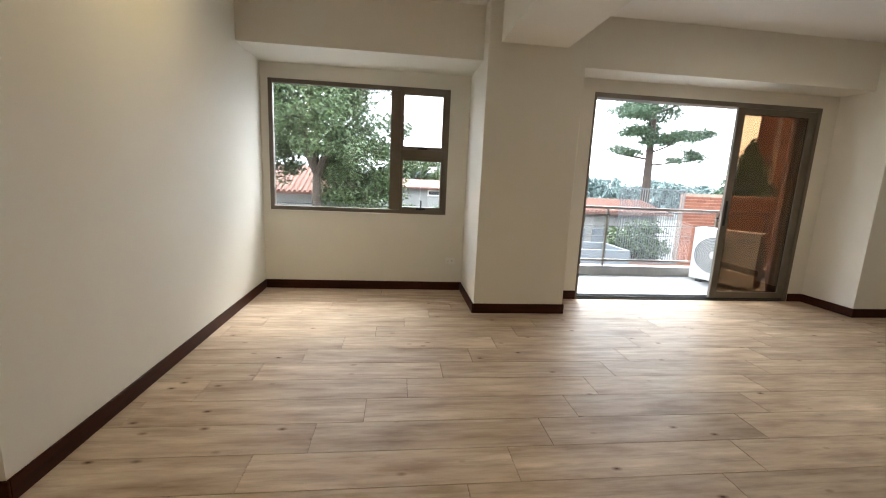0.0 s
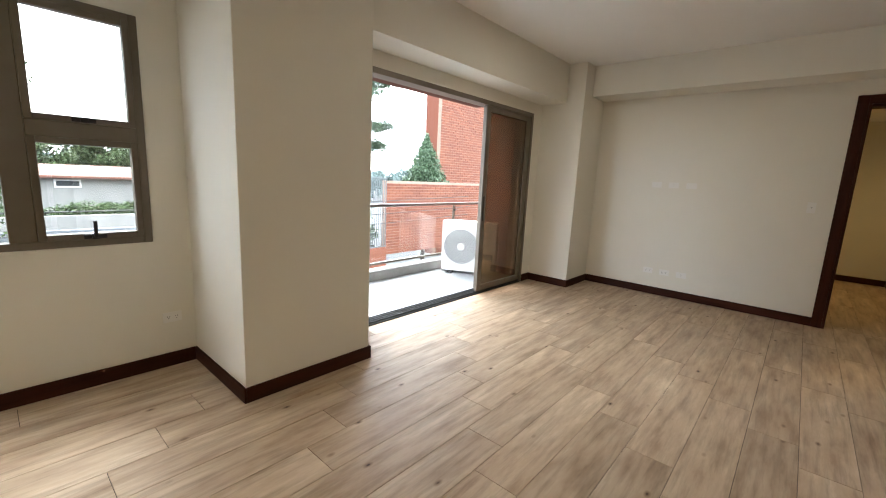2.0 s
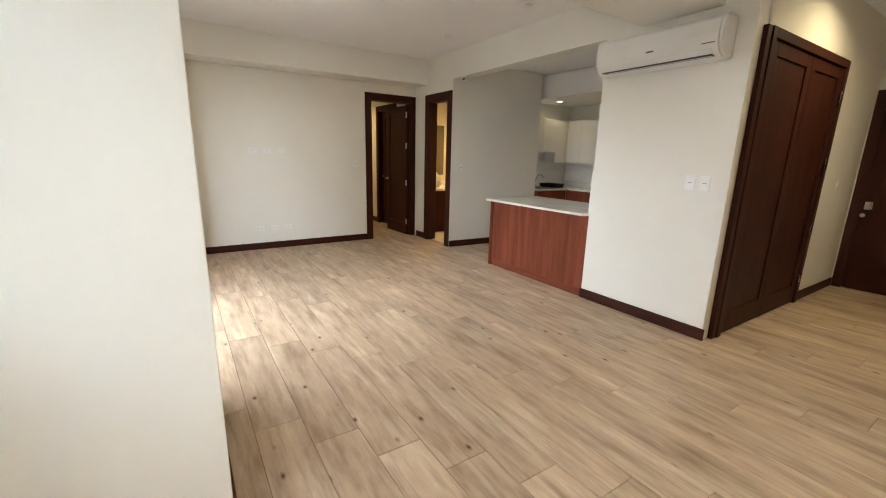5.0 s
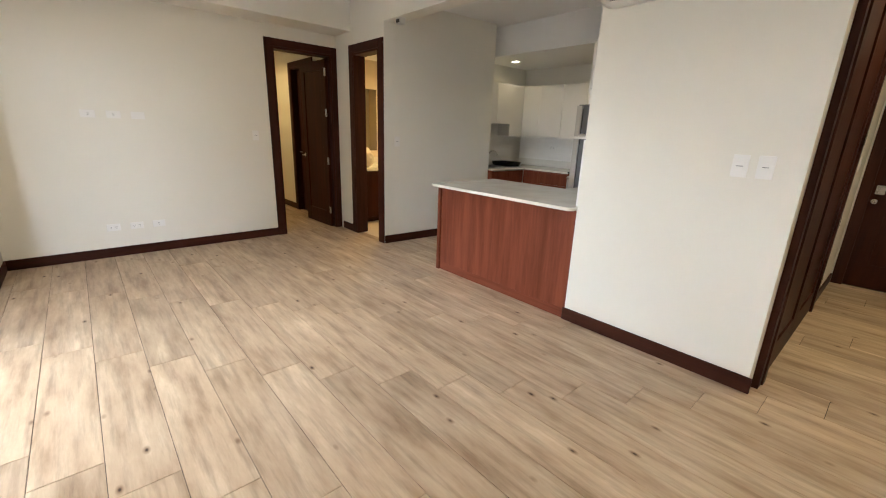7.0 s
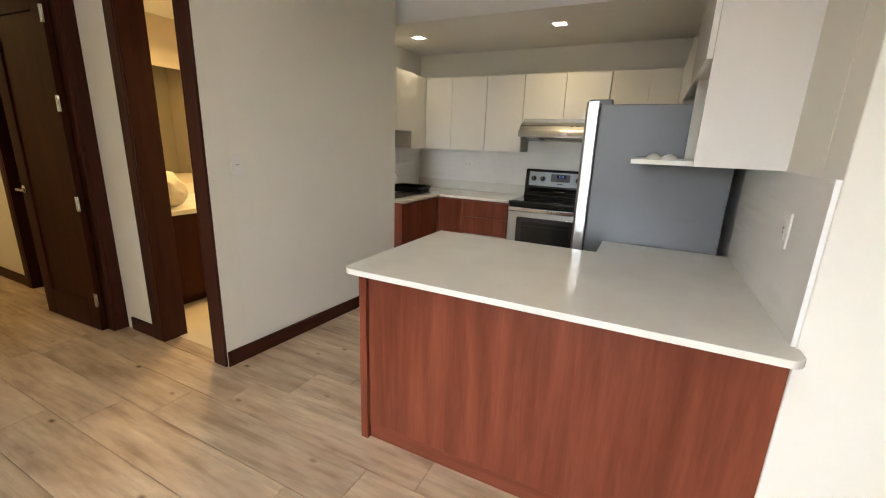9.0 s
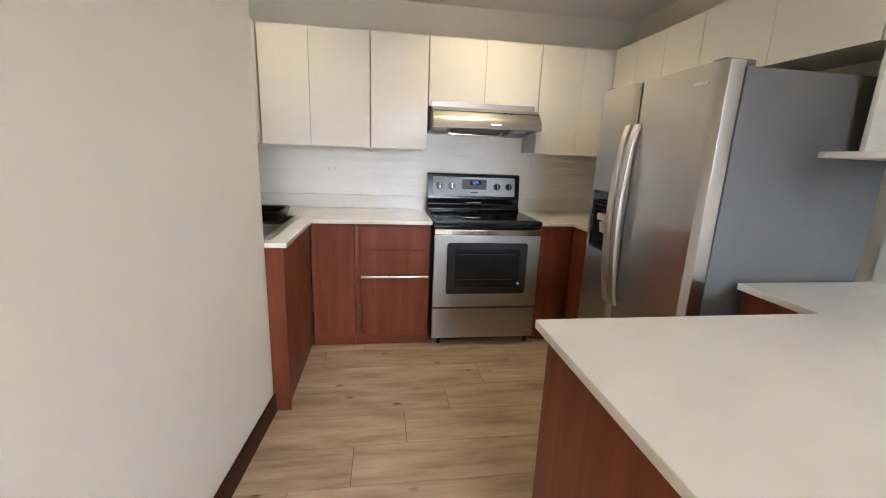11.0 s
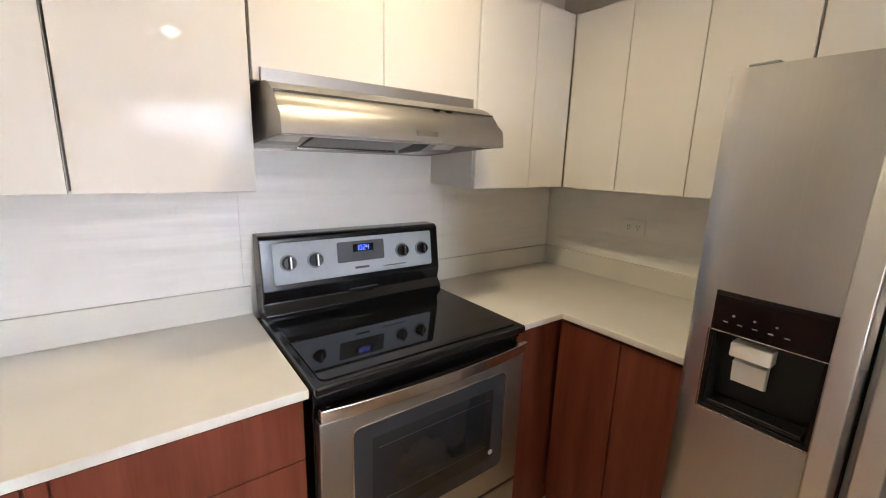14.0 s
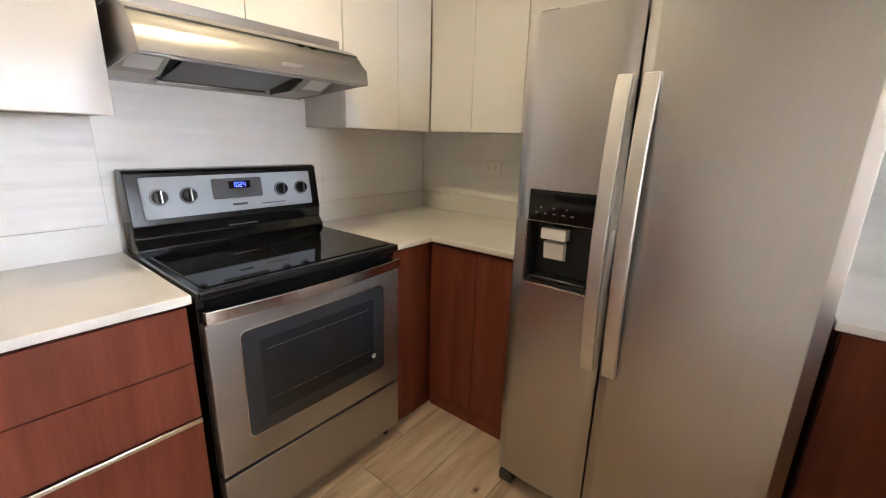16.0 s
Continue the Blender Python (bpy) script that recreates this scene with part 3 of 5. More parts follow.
window_bay()
sliding_door()
door_leaf("interior_door", (5.40, 0.590), 2.0, 0.755, 2.28, "dark brown panelled wooden door standing open", d=0.04)
door_leaf("bedroom_door", (6.18, 0.36), 0.0, 0.71, 2.28, "dark brown panelled wooden door, closed, in corridor")


def closet():
    th = thing("closet", (0.27, -0.36, 0), "dark brown wooden built-in closet with two doors", "closet")
    y0, y1, top = -1.38, 0.40, 2.41
    w = 0.07
    part("frame", box((0.226, y1 - w, 0), (0.36, y1, top), 0.003), TRIMWOOD[2], th)
    part("corner_post", box((0.236, y1, 0), (0.2715, 0.47, top), 0.002), TRIMWOOD[2], th)
    part("frame", box((0.226, y0, 0), (0.36, y0 + w, top), 0.003), TRIMWOOD[2], th)
    part("frame", box((0.226, y0 + w, top - w), (0.36, y1 - w, top), 0.003), TRIMWOOD[1], th)
    ym = (y0 + y1) / 2
    for a, b, edge in ((y0 + w + 0.004, ym - 0.002, y0 + w), (ym + 0.002, y1 - w - 0.004, y1 - w)):
        d = part("door", box((0.256, a + 0.1, 0.20), (0.272, b - 0.1, top - w - 0.105), 0.002), DOORWOOD, th)
        for nm, lo, hi in (("stile", (a, 0.012), (a + 0.1, top - w - 0.005)), ("stile", (b - 0.1, 0.012), (b, top - w - 0.005)), ("rail", (a + 0.1, 0.012), (b - 0.1, 0.20)), ("rail", (a + 0.1, top - w - 0.105), (b - 0.1, top - w - 0.005))):
            part(nm, box((0.244, *lo), (0.280, *hi), 0.002), DOORWOOD, d)
        for z in (0.28, 0.80, 1.46, 2.08) if edge < ym else ():
            part("hinge", box((0.220, edge - 0.022, z - 0.05), (0.226, edge + 0.022, z + 0.05), 0.002), CHROME, d, "small steel hinge")


closet()


def entrance_door():
    th = thing("entrance_door", (-0.32, -2.60, 0), "dark brown wooden entrance door with a steel lock", "door")
    x0, x1, top = -0.80, 0.17, 2.2
    for a, b in ((x0 - 0.07, x0 + 0.02), (x1 - 0.02, x1 + 0.07)):
        part("casing", box((a, -2.57, 0), (b, -2.55, top + 0.07), 0.003), TRIMWOOD[2], th)
    part("casing", box((x0 + 0.02, -2.57, top - 0.02), (x1 - 0.02, -2.55, top + 0.07), 0.003), TRIMWOOD[0], th)
    leaf = part("leaf", boxes(((x0, -2.62, 0.01), (x1, -2.585, top)), ((x0 + 0.14, -2.585, 0.25), (x1 - 0.16, -2.575, top - 0.16)), bevel=0.004), DOORWOOD, th)
    bm = boxes(((0.055, -2.585, 0.955), (0.125, -2.56, 1.045)), bevel=0.005)
    part("lock", bm, CHROME, leaf, "square satin steel deadbolt")
    bm = cyl((0.11, -2.585, 0.89), (0.11, -2.53, 0.89), 0.012)
    add_cyl(bm, (0.11, -2.545, 0.89), (0.11, -2.515, 0.89), 0.028, 0.024)
    part("knob", bm, CHROME, leaf, "round steel door knob")


entrance_door()

# ---- fixtures on the living room walls and ceiling ----


def plate(name, at, axis, sgn, w, h, label, category, holes=0, group=""):
    """A cover plate on a wall; axis is the wall's normal, sgn the way it faces."""
    th = thing(name, at, label, category, group)
    u = 1 - axis

    def bx(du, dz, su, sz, t0, t1, bev):
        lo, hi = [0, 0, 0], [0, 0, 0]
        lo[u], hi[u] = at[u] + du - su / 2, at[u] + du + su / 2
        lo[2], hi[2] = at[2] + dz - sz / 2, at[2] + dz + sz / 2
        a, b = at[axis] + sgn * t0, at[axis] + sgn * t1
        lo[axis], hi[axis] = min(a, b), max(a, b)
        return box(lo, hi, bev)
    part("cover_plate", bx(0, 0, w, h, 0.0, 0.007, 0.002), PLATEWHITE, th)
    if category == "switch":
        part("rocker", bx(0, 0, w * 0.42, h * 0.34, 0.007, 0.011, 0.001), PLATEWHITE, th)
        part("rocker_line", bx(0, 0, w * 0.40, 0.003, 0.011, 0.0125, 0), DARKGREY, th)
    for k in range(holes):
        off = (k - (holes - 1) / 2) * w * 0.42
        part("socket_face", bx(off, 0, w * 0.3, h * 0.5, 0.007, 0.0095, 0.001), PLATEWHITE, th)
        for s in (-1, 1):
            part("slot", bx(off + s * 0.006, 0.006, 0.0025, 0.009, 0.0095, 0.0105, 0), DARKGREY, th)
        part("slot", bx(off, -0.008, 0.005, 0.005, 0.0095, 0.0105, 0), DARKGREY, th)
    return th


for y in (3.12, 2.92, 2.72):
    plate("wall_outlet", (5.35, y, 0.315), 0, -1, 0.115, 0.072, "white wall outlet plate low on cream wall", "outlet", 2 if y > 2.8 else 1, "outlets under the television place")
for y in (3.15, 2.95):
    plate("wall_outlet", (5.35, y, 1.46), 0, -1, 0.115, 0.072, "white wall outlet plate at television height", "outlet", 1, "outlets at television height")
plate("blank_plate", (5.35, 2.75, 1.46), 0, -1, 0.115, 0.072, "white blank cover plate at television height", "outlet", 0)
plate("light_switch", (5.35, 1.60, 1.285), 0, -1, 0.072, 0.115, "white light switch beside the corridor doorway", "switch")
plate("light_switch", (4.1865, 0.305, 1.27), 0, -1, 0.075, 0.12, "white light switch on the kitchen side wall", "switch")
plate("light_switch", (0.555, 0.566, 1.28), 1, 1, 0.075, 0.12, "white light switch on the short wall", "switch", group="switches on the short wall")
plate("light_switch", (0.44, 0.566, 1.28), 1, 1, 0.075, 0.12, "white light switch on the short wall", "switch", group="switches on the short wall")
plate("wall_outlet", (0.24, 4.885, 0.36), 1, -1, 0.115, 0.072, "white wall outlet under the window", "outlet", 2)
plate("light_switch", (0.255, -1.95, 1.25), 0, -1, 0.075, 0.12, "white light switch in the entrance hall", "switch")


def ceiling_light(name, x, y, z, s, label, watts, colour, glow, group="", spread=150):
    th = thing(name, (x, y, z), label, "ceiling light", group)
    o, i = s / 2 + 0.012, s / 2
    part("trim", boxes(((x - o, y - o, z - 0.008), (x - i, y + o, z)), ((x + i, y - o, z - 0.008), (x + o, y + o, z)), ((x - i, y - o, z - 0.008), (x + i, y - i, z)), ((x - i, y + i, z - 0.008), (x + i, y + o, z)), bevel=0.002), WHITEPL, th)
    part("diffuser", box((x - i, y - i, z - 0.004), (x + i, y + i, z - 0.001)), glow, th)
    area(name + "_lamp", (x, y, z - 0.012), (x, y + 0.0001, 0), s * 0.9, s * 0.9, watts, colour, spread)
    return th


ceiling_light("ceiling_lamp", 3.01, 2.73, CEIL, 0.17, "square recessed ceiling light, lit, in living room", 2.0, SOFT, GLOW, spread=172)
ceiling_light("ceiling_lamp", -1.40, 2.70, CEIL, 0.17, "square recessed ceiling light near the side wall", 1.0, WARM, GLOW)
ceiling_light("ceiling_lamp", -0.35, -0.6, CEIL, 0.17, "square recessed ceiling light in entrance hall", 1.9, WARM, GLOW_B)
ceiling_light("ceiling_lamp", 7.2, 1.2, 2.62, 0.17, "square recessed ceiling light in the corridor", 1.1, YELLOW, GLOW_B)
ceiling_light("ceiling_lamp", 5.35, -0.35, 2.50, 0.17, "square recessed ceiling light in the bathroom", 2.1, YELLOW, GLOW_B)
ceiling_light("kitchen_downlight", 4.184, -1.835, 2.445, 0.10, "small square kitchen downlight, lit", 0.10, WARM, GLOW, "kitchen downlights", 140)
ceiling_light("kitchen_downlight", 2.80, -1.80, 2.445, 0.10, "small square kitchen downlight, lit", 0.32, WARM, GLOW, "kitchen downlights", 155)



def ceiling_disc(name, x, y, r, label):
    th = thing(name, (x, y, CEIL), label, "detector")
    part("body", cyl((x, y, CEIL - 0.022), (x, y, CEIL), r * 0.85, r, 28), WHITEPL, th)
    part("grille", cyl((x, y, CEIL - 0.030), (x, y, CEIL - 0.022), r * 0.5, r * 0.62, 24), WHITEPL, th)


ceiling_disc("smoke_detector", 2.2, 0.95, 0.06, "white round smoke detector on the ceiling")
ceiling_disc("ceiling_speaker", 3.6, 0.98, 0.05, "small white round ceiling fixture")


def presence_sensor():
    th = thing("wall_sensor", (3.93, 0.485, 2.53), "small white box under the kitchen beam", "sensor")
    part("body", box((3.89, 0.40, 2.505), (3.98, 0.47, 2.569), 0.008), WHITEPL, th)
    part("lens", box((3.905, 0.47, 2.515), (3.965, 0.476, 2.55), 0.003), DARKGREY, th)


presence_sensor()


def split_unit():
    th = thing("air_conditioner", (0.93, 0.566, 2.205), "white wall mounted air conditioner on short wall", "air conditioner")
    prof = [(0.567, 2.480), (0.716, 2.480), (0.761, 2.445), (0.771, 2.345), (0.764, 2.275), (0.731, 2.220), (0.676, 2.195), (0.567, 2.190)]
    part("body", extrude_poly(prof, 0, 0.42, 1.42, 0.006), WHITEPL, th)
    part("end_cap", extrude_poly(prof, 0, 0.395, 0.42, 0.018, 4), WHITEPL, th)
    part("end_cap", extrude_poly(prof, 0, 1.42, 1.445, 0.018, 4), WHITEPL, th)
    part("air_slot", box((0.46, 0.676, 2.202), (1.38, 0.744, 2.212), 0.002), DARKGREY, th, "dark air outlet slot")
    part("flap", extrude_poly([(0.716, 2.203), (0.758, 2.250), (0.762, 2.248), (0.720, 2.199)], 0, 0.46, 1.38), WHITEPL, th)
    part("badge", box((0.90, 0.768, 2.300), (0.96, 0.773, 2.310)), DARKGREY, th)
    part("label_plate", box((0.44, 0.762, 2.285), (0.53, 0.768, 2.291)), DARKGREY, th)


split_unit()

# ---- bathroom ----


def vanity():
    th = thing("bathroom_vanity", (5.78, 0.0, 0), "dark brown vanity cabinet with two door pulls", "vanity")
    part("body", box((5.34, -0.75, 0.09), (6.25, 0.30, 0.80), 0.003), DOORWOOD, th)
    part("plinth", box((5.40, -0.75, 0), (6.25, 0.30, 0.09)), TRIMWOOD[1], th)
    for a, b, h in ((-0.74, -0.225, -0.27), (-0.220, 0.29, -0.175)):
        d = part("door", box((5.322, a, 0.11), (5.339, b, 0.79), 0.002), DOORWOOD, th)
        part("pull", box((5.300, h - 0.012, 0.60), (5.322, h + 0.012, 0.72), 0.004), CHROME, d, "satin steel pull")
    top = thing("vanity_top", (5.78, 0.0, 0.80), "cream stone vanity top on the dark cabinet", "worktop")
    part("slab", box((5.30, -0.76, 0.80), (6.25, 0.33, 0.84), 0.004), QUARTZ, top)
    part("backsplash", box((6.23, -0.76, 0.84), (6.249, 0.33, 0.94), 0.003), QUARTZ, top)
    m = thing("bathroom_mirror", (6.24, -0.2, 1.55), "frameless wall mirror over the vanity", "mirror")
    part("mirror_glass", box((6.232, -0.70, 1.05), (6.246, 0.10, 2.05), 0.003), MIRROR, m)


vanity()


def cloth_bag():
    bm = bmesh.new()
    bmesh.ops.create_icosphere(bm, subdivisions=4, radius=1.0)
    for v in bm.verts:
        p = v.co.copy()
        k = 1 + 0.16 * noise.noise(p * 2.2) + 0.08 * noise.noise(p * 6)
        v.co = Vector((5.46 + p.x * 0.11 * k, 0.015 + p.y * 0.13 * k * (1.15 - 0.35 * p.z), 0.842 + (p.z * 0.5 + 0.5) * 0.30 * (1 + 0.1 * noise.noise(p * 3))))
    th = thing("cloth_bag", (5.46, 0.015, 0.84), "crumpled cream cloth bag on the vanity top", "bag")
    part("sack", bm, mottled("cream_cloth", (0.60, 0.54, 0.44), (0.70, 0.64, 0.54), 0.9, 8, 60, 0.2), th)


cloth_bag()

# ---- kitchen ----
CT = 0.905
RED, REDH = CABWOOD[2], CABWOOD[0]


def wall_cabinet(name, lo, hi, axis, sgn, doors, label, group="wall cabinets"):
    """A white wall unit; axis is the way it faces, doors are the split places along the other axis."""
    th = thing(name, ((lo[0] + hi[0]) / 2, (lo[1] + hi[1]) / 2, lo[2]), label, "cabinet", group)
    lo, hi = list(lo), list(hi)
    blo, bhi = lo[:], hi[:]
    if sgn > 0:
        bhi[axis] -= 0.02
    else:
        blo[axis] += 0.02
    part("body", box(blo, bhi, 0.001), CARCASS, th)
    u = 1 - axis
    for a, b in zip(doors[:-1], doors[1:]):
        dlo, dhi = lo[:], hi[:]
        dlo[u], dhi[u] = a + 0.0014, b - 0.0014
        dlo[2], dhi[2] = lo[2] - 0.004, hi[2]
        if sgn > 0:
            dlo[axis] = bhi[axis] + 0.001
        else:
            dhi[axis] = blo[axis] - 0.001
        part("door", box(dlo, dhi, 0.0018, 2), GLOSS, th)
    return th


WT = 2.14
FY = -2.29
white = "glossy white wall cabinet above the backsplash"
wall_cabinet("wall_cabinet", (3.605, -2.62, 1.38), (4.335, FY, WT), 1, 1, [3.605, 4.01, 4.335], "glossy white two door wall cabinet in corner")
wall_cabinet("wall_cabinet", (3.20, -2.62, 1.38), (3.60, FY, WT), 1, 1, [3.20, 3.60], white)
wall_cabinet("wall_cabinet", (2.385, -2.62, 1.685), (3.195, FY, WT), 1, 1, [2.385, 2.79, 3.195], "short glossy white wall cabinet above the range hood")
wall_cabinet("wall_cabinet", (1.82, -2.62, 1.38), (2.38, FY, WT), 1, 1, [1.82, 2.06, 2.38], "glossy white wall cabinet beside the range hood")
wall_cabinet("wall_cabinet", (4.30, -1.98, 1.56), (4.60, -1.26, WT), 0, -1, [-1.98, -1.62, -1.26], "short glossy white wall cabinet above the sink")
wall_cabinet("wall_cabinet", (4.34, -2.62, 1.38), (4.60, -1.985, WT), 0, -1, [-2.288, -1.985], "narrow glossy white corner wall cabinet by sink")
wall_cabinet("wall_cabinet", (1.50, -2.285, 1.38), (1.82, -1.425, WT), 0, 1, [-2.285, -2.015, -1.73, -1.425], "glossy white wall cabinet beside the refrigerator")
wall_cabinet("wall_cabinet", (1.50, -1.42, 1.79), (1.82, -0.56, WT), 0, 1, [-1.42, -1.0, -0.56], "short glossy white wall cabinet above the refrigerator")


def shelf_tower():
    th = thing("shelf_cabinet", (1.66, -0.28, 1.37), "glossy white wall cabinet with an open shelf niche", "cabinet")
    part("upper_body", box((1.50, -0.555, 1.79), (1.80, 0.030, WT), 0.001), CARCASS, th)
    part("door", box((1.801, -0.553, 1.782), (1.822, 0.054, WT), 0.0018), GLOSS, th)
    part("side_panel", box((1.50, 0.032, 1.385), (1.80, 0.052, WT), 0.0015), GLOSS, th, "glossy white side panel")
    part("back_panel", box((1.501, -0.555, 1.405), (1.512, 0.031, 1.789)), CARCASS, th)
    part("inner_panel", box((1.513, -0.555, 1.407), (1.80, -0.535, 1.789), 0.001), CARCASS, th)
    out = rounded(1.50, -0.555, 2.03, 0.031, 0.10, (0, 1, 0, 0))
    part("shelf", extrude_poly(out, 2, 1.385, 1.405, 0.001), CARCASS, th)


shelf_tower()


def cup(x, y):
    z = 1.4055
    bm = bmesh.new()
    prof = [(0.0, 0.021), (0.010, 0.0215), (0.018, 0.019), (0.027, 0.012), (0.032, 0.004), (0.033, 0.0)]
    n = 24
    rings = []
    for r, h in prof[1:]:
        rings.append([bm.verts.new((x + r * math.cos(2 * math.pi * i / n), y + r * math.sin(2 * math.pi * i / n), z + h)) for i in range(n)])
    for a, b in zip(rings[:-1], rings[1:]):
        for i in range(n):
            bm.faces.new((a[i], a[(i + 1) % n], b[(i + 1) % n], b[i]))
    bm.faces.new(rings[0])
    bm.faces.new(rings[-1][::-1])
    th = thing("small_bowl", (x, y, z), "small white bowl upside down on the open shelf", "bowl", "bowls on the shelf")
    part("bowl_body", bm, WHITEPL, th)
    bm = bmesh.new()
    add_cyl(bm, (x, y, z + 0.021), (x, y, z + 0.024), 0.010, 0.009, 18)
    part("foot_ring", bm, WHITEPL, th)


cup(1.945, -0.125)
cup(1.885, -0.04)


def base_unit(name, lo, hi, axis, sgn, fronts, label, body_top=0.878):
    """A red-brown base unit. fronts: (u0, u1, z0, z1, kind)."""
    th = thing(name, ((lo[0] + hi[0]) / 2, (lo[1] + hi[1]) / 2, 0), label, "cabinet", "base cabinets")
    blo, bhi = list(lo), list(hi)
    if sgn > 0:
        bhi[axis] -= 0.02
    else:
        blo[axis] += 0.02
    part("body", box(blo, [bhi[0], bhi[1], body_top], 0.001), RED, th)
    klo, khi = blo[:], bhi[:]
    if sgn > 0:
        klo[axis], khi[axis] = hi[axis] - 0.021, hi[axis] - 0.012
    else:
        klo[axis], khi[axis] = lo[axis] + 0.012, lo[axis] + 0.021
    khi[2] = 0.085
    part("plinth", box(klo, khi), REDH, th)
    u = 1 - axis
    for a, b, z0, z1, kind in fronts:
        flo, fhi = list(lo), list(hi)
        flo[u], fhi[u], flo[2], fhi[2] = a + 0.002, b - 0.002, z0, z1
        if sgn > 0:
            flo[axis] = bhi[axis] + 0.001
        else:
            fhi[axis] = blo[axis] - 0.001
        f = part("drawer_front" if kind == "drawer" else "door", box(flo, fhi, 0.0015), RED, th)
        if kind == "drawer" and z0 < 0.2:
            hlo, hhi = flo[:], fhi[:]
            hlo[2], hhi[2] = z1 + 0.001, z1 + 0.016
            if sgn > 0:
                hhi[axis] += 0.006
            else:
                hlo[axis] -= 0.006
            part("handle_strip", box(hlo, hhi, 0.002), CHROME, f, "brushed aluminium grip strip")
    return th


base_unit("base_cabinet", (3.185, -2.62, 0.0), (3.70, -1.985, 0.878), 1, 1,
          [(3.185, 3.665, 0.695, 0.864, "drawer"), (3.185, 3.665, 0.517, 0.691, "drawer"), (3.185, 3.665, 0.085, 0.497, "drawer"), (3.665, 3.70, 0.085, 0.864, "door")],
          "red-brown wooden base cabinet with three drawers")
base_unit("base_cabinet", (3.702, -2.62, 0.0), (3.985, -1.985, 0.878), 1, 1, [(3.702, 3.985, 0.085, 0.864, "door")], "red-brown wooden corner base cabinet with plain front")
base_unit("base_cabinet", (3.99, -1.98, 0.0), (4.60, -1.272, 0.878), 0, -1, [(-1.98, -1.63, 0.085, 0.864, "door"), (-1.63, -1.274, 0.085, 0.864, "door")], "red-brown wooden base cabinet under the sink", 0.70)
part("end_panel", box((3.985, -1.270, 0.0), (4.10, -1.252, 0.878), 0.001), RED, bpy.data.objects["base_cabinet.002"])
base_unit("base_cabinet", (1.52, -2.62, 0.0), (2.395, -1.985, 0.878), 1, 1, [(2.165, 2.395, 0.085, 0.864, "door")], "red-brown wooden base cabinet beside the stove")
base_unit("base_cabinet", (1.52, -1.98, 0.0), (2.15, -1.475, 0.878), 0, 1, [(-1.98, -1.72, 0.085, 0.864, "door"), (-1.72, -1.475, 0.085, 0.864, "door")], "red-brown wooden base cabinet beside the refrigerator")


def worktop(name, outline, label, bev=0.004):
    th = thing(name, (outline[0][0], outline[0][1], CT - 0.03), label, "worktop")
    part("slab", extrude_poly(outline, 2, CT - 0.026, CT, bev), QUARTZ, th)
    return th


sx0, sx1, sy0, sy1 = 4.07, 4.50, -2.10, -1.33
lw = thing("worktop_sink_side", (3.6, -2.3, CT - 0.03), "white quartz worktop with an upstand and sink cutout", "worktop")
part("slab", extrude_poly([(3.178, -2.618), (4.598, -2.618), (4.598, sy0), (sx0, sy0), (sx0, sy1), (4.598, sy1), (4.598, -1.252), (3.968, -1.252), (3.968, -1.962), (3.178, -1.962)], 2, CT - 0.026, CT, 0.003), QUARTZ, lw)
part("slab", box((sx1, sy0 + 0.0005, CT - 0.026), (4.598, sy1 - 0.0005, CT - 0.0005)), QUARTZ, lw)
part("upstand", box((3.178, -2.600, CT), (4.58, -2.585, CT + 0.105), 0.002), QUARTZ, lw)
rw = worktop("worktop_refrigerator_side", [(1.502, -2.618), (2.398, -2.618), (2.398, -1.962), (2.165, -1.962), (2.165, -1.472), (1.502, -1.472)], "white quartz worktop between stove and refrigerator")
part("upstand", box((1.535, -2.600, CT), (2.398, -2.585, CT + 0.105), 0.002), QUARTZ, rw)
part("upstand", box((1.515, -2.600, CT), (1.533, -1.472, CT + 0.105), 0.002), QUARTZ, rw)


def splash_panel(name, lo, hi, label):
    structure(name, box(lo, hi, 0.0003), SPLASH, label, "backsplash")


for k, (xa, xb) in enumerate(((1.518, 2.30), (2.3006, 3.20), (3.2006, 4.10), (4.1006, 4.582))):
    splash_panel("backsplash_south_%d" % (k + 1), (xa, -2.619, CT + 0.001), (xb, -2.601, 1.70 if k in (1,) else 1.378), "rippled white tile backsplash panel")
splash_panel("backsplash_west_1", (1.5005, -2.600, CT + 0.001), (1.514, -1.45, 1.378), "rippled white tile backsplash by refrigerator")
splash_panel("backsplash_west_2", (1.5005, -0.60, CT + 0.001), (1.514, 0.562, 1.384), "rippled white tile backsplash over the peninsula")
splash_panel("backsplash_east", (4.583, -2.600, CT + 0.001), (4.5995, -1.252, 1.556), "rippled white tile backsplash behind the sink")
plate("wall_outlet", (3.91, -2.601, 1.21), 1, 1, 0.118, 0.075, "white double outlet on the rippled backsplash", "outlet", 2)
plate("wall_outlet", (1.514, -2.066, 1.19), 0, 1, 0.118, 0.075, "white double outlet beside the refrigerator", "outlet", 2)
plate("wall_outlet", (1.514, 0.27, 1.20), 0, 1, 0.075, 0.118, "white outlet over the peninsula worktop", "outlet", 1)


